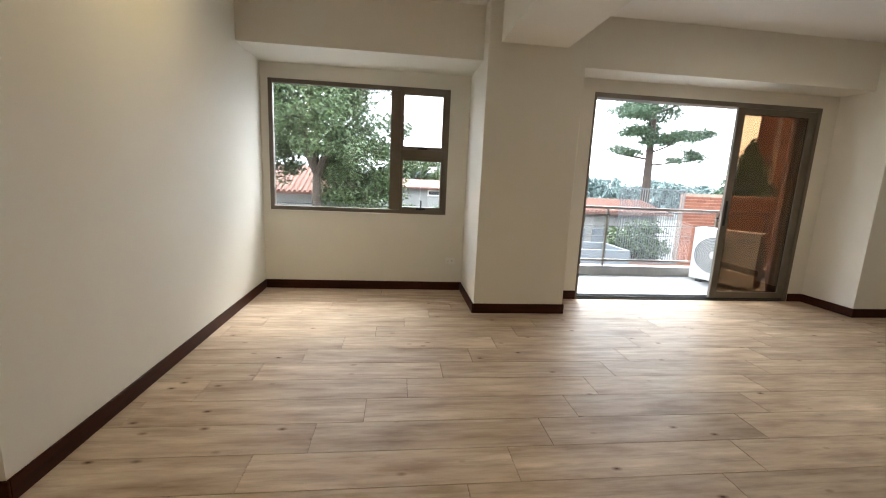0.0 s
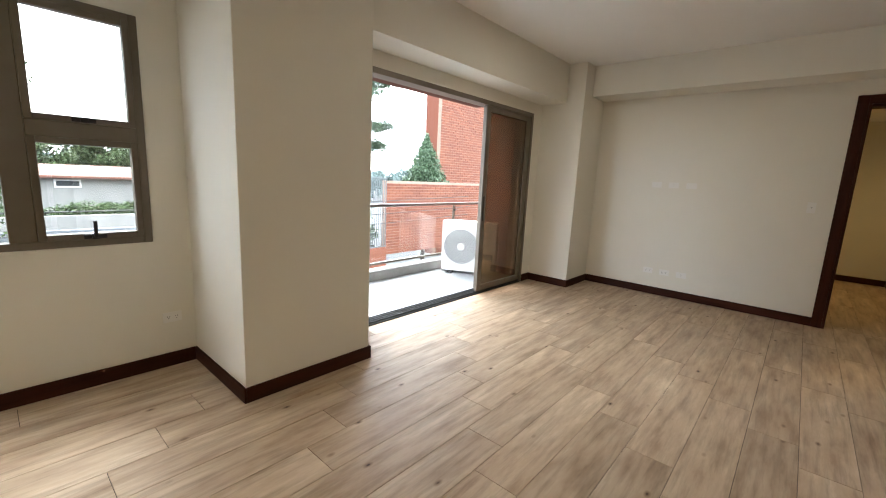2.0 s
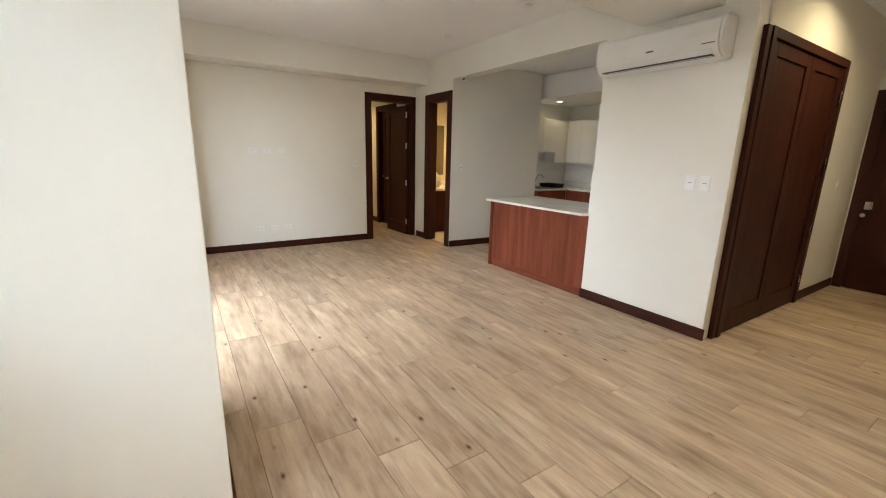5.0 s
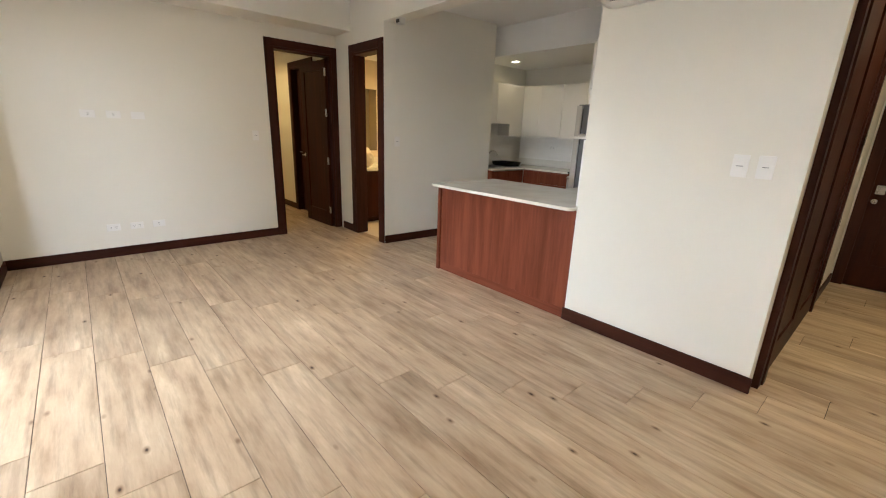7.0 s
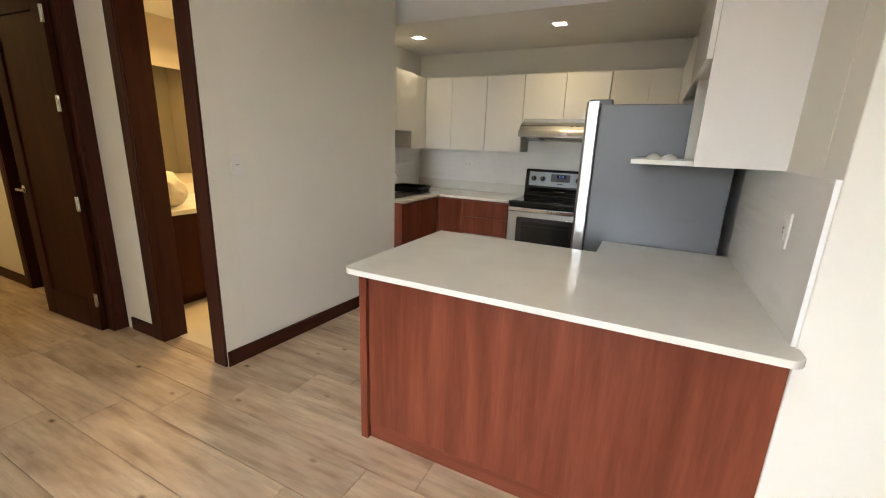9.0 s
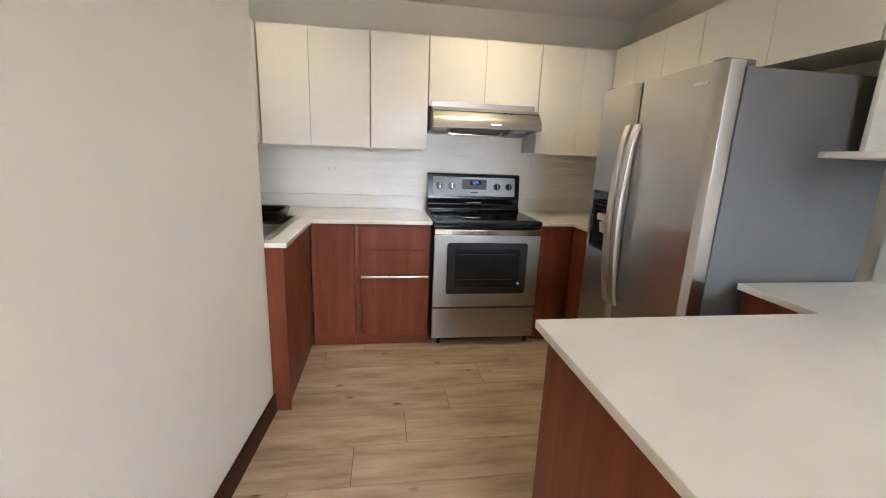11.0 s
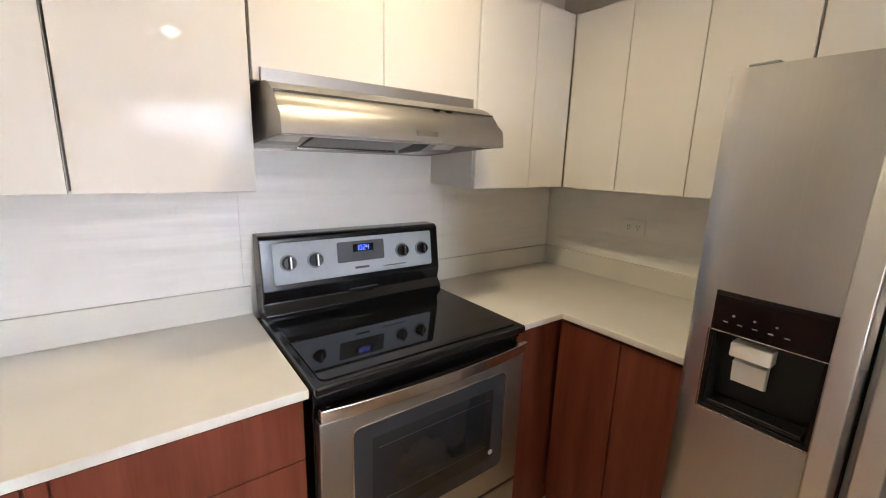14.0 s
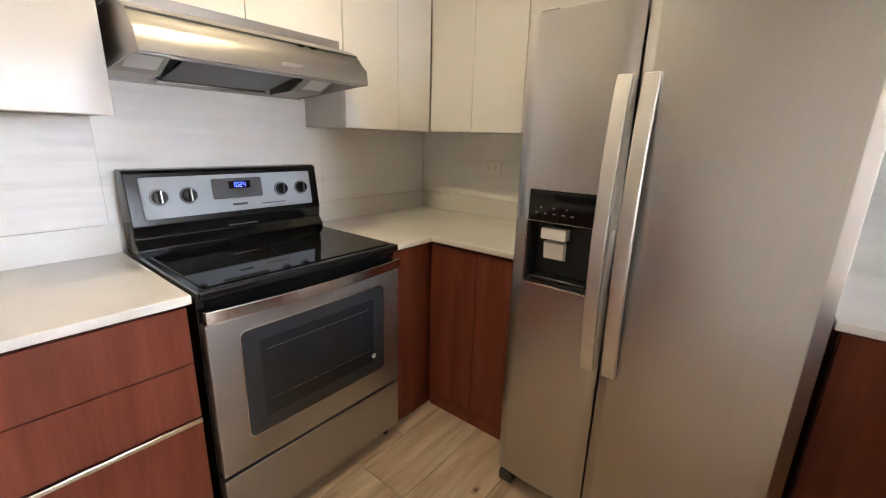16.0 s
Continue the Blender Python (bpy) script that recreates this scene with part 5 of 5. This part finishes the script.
# ---- balcony ----
structure("balcony_floor", box((0.3, 4.76, -0.12), (6.4, 6.08, -0.012)), BALFLOOR, "pale grey tiled balcony floor", "balcony")
structure("balcony_kerb", box((0.3, 5.87, -0.012), (6.2, 6.06, 0.125), 0.008), CONCRETE, "grey concrete balcony kerb", "kerb")
structure("balcony_above", box((0.3, 4.76, 2.62), (5.2, 6.10, 2.78), 0.01), BRICK, "red brick edged slab of the balcony above", "slab")


def railing():
    th = thing("balcony_railing", (3.0, 5.95, 0.125), "glass balcony railing with a bronze metal handrail", "railing")
    part("handrail", box((0.3, 5.92, 0.99), (5.45, 5.98, 1.03), 0.006), RAILMETAL, th)
    part("bottom_rail", box((0.3, 5.93, 0.195), (5.45, 5.97, 0.225), 0.004), BRONZE, th)
    xs = [0.9, 2.75, 4.55, 5.4]
    for x in xs:
        p = part("post", box((x - 0.012, 5.93, 0.125), (x + 0.012, 5.97, 0.99), 0.003), BRONZE, th)
        part("clamp", box((x - 0.03, 5.91, 0.90), (x + 0.03, 5.932, 0.925), 0.003), BLACKFR, p)
    for a, b in zip(xs[:-1], xs[1:]):
        part("glass_panel", box((a + 0.03, 5.946, 0.228), (b - 0.03, 5.954, 0.985)), GLASS, th, "clear glass railing panel", smooth=False).visible_shadow = False


railing()


def outdoor_unit():
    th = tagged(new("outdoor_unit"), "white outdoor air conditioner unit on the balcony floor", "air conditioner")
    th.matrix_world = pose(4.01, 5.70, -0.012, 0, 0, -62.7)
    w, d, h = 0.82, 0.28, 0.80

    def loc(nm, bm, mat, lab="", up=None):
        ob = new(nm, mesh_of(bm, nm, mat))
        ob.parent = up or th
        return tagged(ob, lab) if lab else ob
    loc("casing", box((0, 0.004, 0.04), (w, d, h), 0.012, 3), WHITEPL)
    for x in (0.1, w - 0.18):
        loc("foot", box((x, 0.0, 0.0), (x + 0.08, d, 0.042), 0.004), DARKGREY)
    cx, cz = 0.30, 0.42
    # No hole here: the opening's shade is a grey disc behind the grille.
    loc("fan_shade_disc", cyl((cx, -0.001, cz), (cx, 0.02, cz), 0.262, seg=48), SLATGREY, "flat grey disc painted as the shaded fan opening")
    for r in (0.262, 0.240, 0.218, 0.196, 0.174, 0.152, 0.130, 0.108, 0.086):
        bm = bmesh.new()
        n = 40
        va = [[bm.verts.new((cx + q * math.cos(2 * math.pi * i / n), y, cz + q * math.sin(2 * math.pi * i / n))) for i in range(n)] for q, y in ((r, -0.007), (r + 0.0035, -0.004), (r - 0.0035, -0.004))]
        for i in range(n):
            j = (i + 1) % n
            bm.faces.new((va[0][i], va[0][j], va[1][j], va[1][i]))
            bm.faces.new((va[0][i], va[2][i], va[2][j], va[0][j]))
        loc("grille_ring", bm, WHITEPL)
    for k in range(16):
        a = 2 * math.pi * k / 16
        loc("grille_bar", cyl((cx + 0.06 * math.cos(a), -0.006, cz + 0.06 * math.sin(a)), (cx + 0.265 * math.cos(a), -0.004, cz + 0.265 * math.sin(a)), 0.0025, seg=6), WHITEPL)
    loc("hub", cyl((cx, 0.002, cz), (cx, -0.012, cz), 0.062, 0.055, 28), WHITEPL)
    loc("side_cover", box((0.57, -0.004, 0.08), (w - 0.03, 0.006, 0.46), 0.004), WHITEPL)
    loc("brand_bar", box((0.56, -0.003, 0.66), (0.78, 0.006, 0.70)), mottled("blue_grey_print", (0.16, 0.19, 0.28), (0.19, 0.22, 0.31), 0.5), "dark blue printed bar")
    loc("print_line", box((0.60, -0.0055, 0.13), (0.72, -0.003, 0.142)), DARKGREY)


outdoor_unit()


def brick_wall(name, label, origin, ang, length, z0, z1, courses_high, brick_l, deep=0.10, joint=0.012):
    """A brick wall along local x from the origin; each brick its own piece."""
    th = tagged(new(name), label, "wall", kind="structure")
    th.matrix_world = pose(origin[0], origin[1], 0, 0, 0, ang)
    core = new("mortar_core", mesh_of(box((0, 0.006, z0), (length, 0.22, z1)), "mortar_core", MORTAR))
    core.parent = th
    h = courses_high
    bm = box((0, -0.004, 0), (brick_l - joint, 0.03, h - joint), 0.003, 1)
    full = mesh_of(bm, "brick", BRICK, False)
    bm = box((0, -0.004, 0), ((brick_l - joint) / 2 - joint / 2, 0.03, h - joint), 0.003, 1)
    half = mesh_of(bm, "brick_half", BRICK, False)
    n = int((z1 - z0) / h)
    for r in range(n):
        z = z0 + r * h
        x = 0.0
        if r % 2:
            ob = new("brick", half)
            ob.parent, ob.location = th, (0, 0, z)
            x = brick_l / 2
        while x + brick_l <= length + 0.001:
            ob = new("brick", full)
            ob.parent, ob.location = th, (x, 0.0015 * math.sin(r * 7.1 + x * 13), z)
            x += brick_l
        if length - x > brick_l / 2 - 0.01:
            ob = new("brick", half)
            ob.parent, ob.location = th, (x, 0, z)
    return th


SL = math.degrees(math.atan2(6.14 - 4.86, 5.74 - 4.50))
brick_wall("balcony_brick_wall", "red brick side wall of the balcony", (5.74, 6.14), SL + 180, 1.80, -0.01, 2.62, 0.082, 0.225)


# ---- neighbouring buildings and gardens ----
GZ = -3.3
structure("ground", box((-400, 5.9, GZ - 0.3), (400, 900, GZ)), ASPHALT, "dark grey street and garden ground", "ground")
structure("ground_south", box((-400, -900, GZ - 0.3), (400, 5.9, GZ)), ASPHALT, "dark grey ground around the building", "ground")
structure("building_base", box((-2.3, -2.8, GZ), (9.3, 5.78, -0.121)), PLASTER, "plastered storey under the apartment", "building")


def course_wall(name, label, x0, x1, y, z0, z1, h, deep=0.3, holes=()):
    """A far brick face: recessed mortar with proud courses, all in one mesh."""
    th = thing(name, ((x0 + x1) / 2, y, z0), label, "building")
    bm = bmesh.new()
    bl = h * 2.9
    n = int((z1 - z0) / h)
    for r in range(n):
        z = z0 + r * h
        runs = [(x0, x1)]
        for hx0, hx1, hz0, hz1 in holes:
            if z + h > hz0 and z < hz1:
                runs = [q for a, b in runs for q in ((a, min(b, hx0)), (max(a, hx1), b)) if q[1] - q[0] > 0.02]
        for a, b in runs:
            x = a
            first = bl / 2 if r % 2 else bl
            while x < b - 0.01:
                e = min(b, x + first)
                first = bl
                add_box(bm, (x, y, z), (e - h * 0.10, y + 0.05, z + h * 0.84))
                x = e
    part("bricks", bm, BRICK, th, smooth=False)
    th2 = bmesh.new()
    zs = sorted({z0, z1, *[h4 for hh in holes for h4 in hh[2:]]})
    for za, zb in zip(zs[:-1], zs[1:]):
        runs = [(x0, x1)]
        for hx0, hx1, hz0, hz1 in holes:
            if za >= hz0 - 1e-6 and zb <= hz1 + 1e-6:
                runs = [q for a, b in runs for q in ((a, min(b, hx0)), (max(a, hx1), b)) if q[1] - q[0] > 0.02]
        for a, b in runs:
            add_box(th2, (a, y + 0.02, za), (b - 0.01, y + deep, zb))
    part("backing", th2, MORTAR, th)
    for hx0, hx1, hz0, hz1 in holes:
        w = part("window", boxes(((hx0, y + 0.04, hz0), (hx0 + 0.07, y + 0.12, hz1)), ((hx1 - 0.07, y + 0.04, hz0), (hx1, y + 0.12, hz1)), ((hx0 + 0.07, y + 0.04, hz0), (hx1 - 0.07, y + 0.12, hz0 + 0.07)),
                                ((hx0 + 0.07, y + 0.04, hz1 - 0.07), (hx1 - 0.07, y + 0.12, hz1)), (((hx0 + hx1) / 2, y + 0.04, hz0 + 0.07), ((hx0 + hx1) / 2 + 0.07, y + 0.12, hz1 - 0.07))), SLATGREY, th)
        part("pane", box((hx0 + 0.07, y + 0.08, hz0 + 0.07), (hx1 - 0.07, y + 0.09, hz1 - 0.07)), FARPANE, w)
    return th


course_wall("brick_garden_wall", "low red brick wall of the neighbouring terrace", 10.5, 26.0, 14.6, -1.9, 1.19, 0.12)
course_wall("brick_building", "tall red brick building with a white window", 17.65, 32.0, 18.2, GZ, 10.5, 0.15, holes=((22.3, 26.6, 3.9, 5.1),))
structure("brick_building_side", box((17.75, 18.51, GZ), (31.9, 19.6, 10.4)), BRICK, "side of the red brick building", "building")


def trellis():
    th = thing("slatted_fence", (9.2, 14.6, -1.6), "grey metal fence of thin upright bars", "fence")
    part("rail", box((7.87, 14.58, 1.27), (10.5, 14.62, 1.31)), FENCEGREY, th)
    part("rail", box((7.87, 14.58, -1.55), (10.5, 14.62, -1.50)), FENCEGREY, th)
    me = mesh_of(box((-0.011, -0.011, -1.50), (0.011, 0.011, 1.27)), "bar", FENCEGREY, False)
    for i in range(28):
        bar = new("bar", me)
        bar.parent = th
        bar.location = (7.90 - 9.2 + i * 0.0955, 0, 1.6)
    part("base_wall", box((7.6, 14.55, GZ), (10.5, 14.75, -1.56)), BRICK, th)


trellis()


def planter():
    th = thing("concrete_planter", (6.9, 14.0, GZ), "grey concrete box beside the fence", "planter")
    part("wall", boxes(((5.2, 12.6, GZ), (7.3, 12.7, -0.74)), ((7.2, 12.7, GZ), (7.3, 14.4, -0.74)), ((5.2, 14.3, GZ), (7.2, 14.4, -0.74)), bevel=0.01), GREYWALL, th)
    part("soil", box((5.2, 12.7, GZ), (7.2, 14.3, -1.0)), ASPHALT, th)


planter()


def house(name, x0, x1, y0, y1, eave, ridge, label, doors=(), windows=(), tile=True):
    th = thing(name, ((x0 + x1) / 2, (y0 + y1) / 2, GZ), label, "house")
    part("wall", box((x0, y0, GZ), (x1, y1, eave)), PLASTER, th)
    o = 0.5
    ym = (y0 + y1) / 2
    rf = part("roof", extrude_poly([(y0 - o, eave - 0.05), (ym, ridge), (y1 + o, eave - 0.05), (y1 + o, eave - 0.15), (ym, ridge - 0.1), (y0 - o, eave - 0.15)], 0, x0 - o, x1 + o), ROOFTILE, th)
    if tile:
        bm = bmesh.new()
        k = int((x1 - x0 + 2 * o) / 0.22)
        for i in range(k):
            x = x0 - o + 0.11 + i * 0.22
            add_cyl(bm, (x, y0 - o, eave - 0.03), (x, ym, ridge + 0.02), 0.07, seg=6)
        tagged(part("tile_ridge", bm, ROOFTILE, rf), kind="stuff")
    for a, b, za, zb in windows:
        w = part("window", box((a, y0 - 0.05, za), (b, y0 + 0.02, zb), 0.01), WHITEPL, th)
        part("pane", box((a + 0.07, y0 - 0.06, za + 0.07), (b - 0.07, y0 - 0.04, zb - 0.07)), FARPANE, w)
    for a, b, zb in doors:
        part("door", box((a, y0 - 0.05, GZ), (b, y0 + 0.02, zb), 0.01), GREYWALL, th)
    return th


house("tiled_house", -9.5, -3.3, 19.0, 24.0, 0.55, 1.65, "house with a clay tile roof behind trees", windows=((-8.6, -7.6, -1.6, -0.4), (-5.6, -4.6, -1.6, -0.4)))
house("white_house", 6.4, 13.5, 20.5, 25.0, 0.05, 0.55, "low white house with a red tile roof", doors=((8.4, 9.5, -0.9), (9.9, 10.7, -0.9)), windows=((11.4, 12.4, -1.8, -0.9),))
house("pale_house", -0.6, 6.5, 26.0, 31.0, 0.80, 1.20, "distant pale house with a flat tile roof", windows=((1.5, 2.4, 0.22, 0.58), (4.6, 5.5, 0.22, 0.58)), tile=False)
structure("street_wall", box((-0.8, 22.0, GZ), (7.2, 22.2, -0.62), 0.01), PLASTER, "pale plastered wall along the street", "wall")
structure("garden_wall", box((-14, 15.6, GZ), (3.2, 15.8, -0.35)), GREYWALL, "long grey garden wall along the street", "wall")


def leaf_cloud(bmv, faces, rng, centre, radii, n, size, flat=0.0):
    """n small leaves spread through an ellipsoid, as loose quads."""
    c, r = np.array(centre), np.array(radii)
    d = rng.normal(size=(n, 3))
    d /= np.linalg.norm(d, axis=1)[:, None]
    p = c + d * r * (rng.random((n, 1)) ** 0.45)
    u = rng.normal(size=(n, 3))
    u[:, 2] *= 1 - flat
    u /= np.linalg.norm(u, axis=1)[:, None]
    v = np.cross(u, rng.normal(size=(n, 3)))
    v /= np.linalg.norm(v, axis=1)[:, None]
    s = size * (0.6 + 0.8 * rng.random((n, 1)))
    base = len(bmv)
    q = np.concatenate([p - u * s, p + v * s * 0.5, p + u * s, p - v * s * 0.5], axis=1).reshape(-1, 3)
    bmv.extend(q.tolist())
    faces.extend([(base + 4 * i, base + 4 * i + 1, base + 4 * i + 2, base + 4 * i + 3) for i in range(n)])


def crown(verts, faces, material, parent):
    me = bpy.data.meshes.new("crown")
    o = place_of(parent)
    me.from_pydata([(x - o.x, y - o.y, z - o.z) for x, y, z in verts], [], faces)
    me.materials.append(material)
    ob = new("crown", me)
    ob.parent = parent
    return ob


def limb(bm, pts, r0, r1, seg=9):
    n = len(pts) - 1
    for i in range(n):
        add_cyl(bm, pts[i], pts[i + 1], r0 + (r1 - r0) * i / n, r0 + (r1 - r0) * (i + 1) / n, seg)


def broad_tree(name, x, y, fork, top, spread, label, seed, n_clumps=70, per=260, size=0.085, low=0.2):
    rng = np.random.default_rng(seed)
    th = thing(name, (x, y, GZ), label, "tree")
    bm = bmesh.new()
    limb(bm, [(x + 0.1, y, GZ), (x - 0.05, y, GZ + (fork - GZ) * 0.5), (x, y, fork)], 0.19, 0.13)
    verts, faces = [], []
    tips = []
    for k in range(9):
        a = 2 * math.pi * k / 9 + rng.random() * 0.5
        rr = spread * (0.45 + 0.5 * rng.random())
        h = fork + (top - fork) * (0.35 + 0.6 * rng.random())
        m = (x + 0.4 * rr * math.cos(a), y + 0.4 * rr * math.sin(a), fork + (h - fork) * 0.55)
        e = (x + rr * math.cos(a), y + rr * math.sin(a), h)
        limb(bm, [(x, y, fork - 0.1), m, e], 0.10, 0.02, 7)
        tips += [m, e]
    part("trunk", bm, BARK, th)
    for k in range(n_clumps):
        a = rng.random() * 2 * math.pi
        rr = spread * rng.random() ** 0.5
        zz = fork + low + (top - fork - low) * rng.random()
        cap = spread * (1.05 - 0.75 * abs((zz - fork) / (top - fork) - 0.35))
        rr = min(rr, cap)
        s = 0.30 + 0.38 * rng.random()
        leaf_cloud(verts, faces, rng, (x + rr * math.cos(a), y + rr * math.sin(a), zz), (s * 1.25, s * 1.25, s * 0.75), per, size, 0.3)
    crown(verts, faces, LEAF, th)
    return th


def pine_tree(name, x, y, z_low, top, label, seed, k0=1.6):
    rng = np.random.default_rng(seed)
    th = thing(name, (x, y, GZ), label, "tree")
    bm = bmesh.new()
    limb(bm, [(x + 0.25, y, GZ), (x + 0.1, y, z_low), (x - 0.1, y, top)], 0.40, 0.10)
    verts, faces = [], []
    for k in range(34):
        z = z_low + (top - z_low) * (k / 33) ** 0.9
        a = k * 2.4 + rng.normal() * 0.4
        L = k0 * 2.9 * (0.45 + 0.6 * rng.random()) * (1.12 - 0.5 * (z - z_low) / (top - z_low))
        rise = k0 * (0.05 + 0.5 * rng.random())
        e = (x + L * math.cos(a), y + L * math.sin(a), z + rise)
        m = (x + 0.5 * L * math.cos(a + 0.15), y + 0.5 * L * math.sin(a + 0.15), z + 0.25 * rise)
        limb(bm, [(x, y, z - 0.1), m, e], 0.08, 0.02, 6)
        for f in (0.5, 0.66, 0.8, 0.9, 1.0):
            for q in range(2):
                c = (x + f * L * math.cos(a) + rng.normal() * 0.28 * k0, y + f * L * math.sin(a) + rng.normal() * 0.28 * k0, z + rise * f + 0.1 + 0.16 * rng.normal())
                s = k0 * (0.22 + 0.2 * rng.random())
                leaf_cloud(verts, faces, rng, c, (s * 1.5, s * 1.5, s * 0.6), 250, 0.065, 0.1)
    part("trunk", bm, BARK, th)
    crown(verts, faces, NEEDLE, th)
    return th


def cypress(name, x, y, z0, top, r, label, seed):
    rng = np.random.default_rng(seed)
    th = thing(name, (x, y, GZ), label, "tree")
    part("trunk", cyl((x, y, GZ), (x, y, top - 0.4), 0.12, 0.03, 8), BARK, th)
    verts, faces = [], []
    z = z0
    while z < top:
        k = (top - z) / (top - z0)
        rr = r * min(1.0, k * 1.25)
        leaf_cloud(verts, faces, rng, (x, y, z), (rr + 0.06, rr + 0.06, 0.24), int(420 * rr + 60), 0.075)
        z += 0.14
    crown(verts, faces, NEEDLE, th)


broad_tree("street_tree", -2.95, 13.6, 1.35, 5.4, 2.7, "leafy green street tree with a forked trunk", 4, 230, 400, 0.045, 0.55)
broad_tree("street_tree", -1.7, 14.6, -0.3, 2.4, 1.2, "bushy bright green tree beside the garden wall", 5, 60, 330, 0.055)
broad_tree("street_tree", -6.0, 15.0, 0.75, 5.2, 2.1, "leafy green tree in front of the house", 6, 70, 300, 0.06)
broad_tree("garden_tree", 0.8, 33.5, 0.0, 2.9, 2.6, "low leafy green garden tree", 7, 60, 240, 0.09)
broad_tree("garden_tree", 5.2, 34.5, 0.2, 3.3, 2.4, "small green tree beside the pale house", 8, 60, 240, 0.09)
broad_tree("garden_tree", 8.6, 29.0, 0.4, 6.6, 2.6, "tall green tree behind the balcony", 9, 55, 190, 0.12)
broad_tree("garden_shrub", 9.9, 17.0, -2.2, -0.4, 1.3, "round green garden shrub behind the fence", 10, 24, 160, 0.09)
pine_tree("pine_tree", 16.0, 26.0, 2.9, 12.5, "tall pine tree with layered dark green branches", 11)
cypress("cypress_tree", 14.6, 16.4, 0.0, 3.5, 1.45, "dark green cypress tree behind the brick wall", 12)


def hedge():
    rng = np.random.default_rng(31)
    th = thing("garden_hedge", (3.2, 23.2, GZ), "clipped green hedge behind the pale wall", "hedge", kind="stuff")
    verts, faces = [], []
    for k in range(60):
        x = -0.6 + 7.6 * rng.random()
        leaf_cloud(verts, faces, rng, (x, 23.0 + 0.5 * rng.random(), -0.75 + 0.35 * rng.random()), (0.5, 0.35, 0.35), 260, 0.06)
    crown(verts, faces, LEAF, th)


hedge()


def far_woods():
    rng = np.random.default_rng(20)
    th = thing("distant_trees", (30, 75, GZ), "line of distant green trees with haze in their colour", "trees", kind="stuff")
    verts, faces = [], []
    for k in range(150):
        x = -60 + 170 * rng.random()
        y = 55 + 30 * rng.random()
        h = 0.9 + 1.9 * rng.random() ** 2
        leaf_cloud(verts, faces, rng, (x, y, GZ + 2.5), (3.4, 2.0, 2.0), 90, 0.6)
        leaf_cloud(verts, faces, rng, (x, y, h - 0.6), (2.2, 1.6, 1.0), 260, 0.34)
    # Paler, bluer leaf green: the distance haze is painted into the colour.
    crown(verts, faces, leaf_mat("hazed_far_leaf", (0.075, 0.105, 0.095), (0.105, 0.14, 0.128)), th)


far_woods()


def power_line(z, y, x0, x1):
    th = thing("power_line", ((x0 + x1) / 2, y, z), "thin dark overhead street cable", "cable", "street cables")
    bm = bmesh.new()
    n = 12
    pts = [(x0 + (x1 - x0) * i / n, y, z - 0.25 * (1 - (2 * i / n - 1) ** 2)) for i in range(n + 1)]
    limb(bm, pts, 0.012, 0.012, 5)
    part("cable", bm, BLACKFR, th)


for z in (0.75, 0.35, 0.05):
    power_line(z, 11.5, -14, 12)

# ---- floor planks ----
PW, PL, GAP = 0.2415, 1.235, 0.003
floor_ob = bpy.data.objects["subfloor"]


def plank_mesh(lx, ly):
    c, b = 0.0008, 0.0006
    x, y = lx / 2, ly / 2
    bm = bmesh.new()
    lo = [bm.verts.new(p) for p in ((-x, -y, -0.006), (x, -y, -0.006), (x, y, -0.006), (-x, y, -0.006))]
    mi = [bm.verts.new(p) for p in ((-x, -y, -b), (x, -y, -b), (x, y, -b), (-x, y, -b))]
    up = [bm.verts.new(p) for p in ((-x + c, -y + c, 0), (x - c, -y + c, 0), (x - c, y - c, 0), (-x + c, y - c, 0))]
    for a, d in ((lo, mi), (mi, up)):
        for i in range(4):
            bm.faces.new((a[i], a[(i + 1) % 4], d[(i + 1) % 4], d[i]))
    bm.faces.new(up)
    return mesh_of(bm, "plank", FLOOR, False)


def lay(parent, X0, X1, Y0, Y1, cache):
    r0 = math.floor((Y0 - 2.92) / PW) - 1
    for r in range(r0, r0 + int((Y1 - Y0) / PW) + 4):
        ya, yb = max(Y0, 2.92 + r * PW), min(Y1, 2.92 + (r + 1) * PW)
        if yb - ya < 0.015:
            continue
        off = 1.18 + ((2.92 + (r + 0.5) * PW) - 2.81) * (PL / 5 / PW)
        k = math.floor((X0 - off) / PL) - 1
        while off + k * PL < X1:
            xa, xb = max(X0, off + k * PL), min(X1, off + (k + 1) * PL)
            k += 1
            if xb - xa < 0.02:
                continue
            key = (round(xb - xa - GAP, 4), round(yb - ya - GAP, 4))
            if key not in cache:
                cache[key] = plank_mesh(*key)
            ob = new("plank", cache[key])
            ob.parent = parent
            ob.location = ((xa + xb) / 2, (ya + yb) / 2, 0)


CACHE = {}
lay(floor_ob, -2.12, 5.45, -2.60, 4.58, CACHE)
lay(bpy.data.objects["floor_bay_bed"], -1.885, 0.385, 4.76, 4.885, CACHE)
lay(floor_ob, -1.885, 0.385, 4.58, 4.76, CACHE)
lay(floor_ob, 5.45, 9.05, 0.42, 1.9, CACHE)
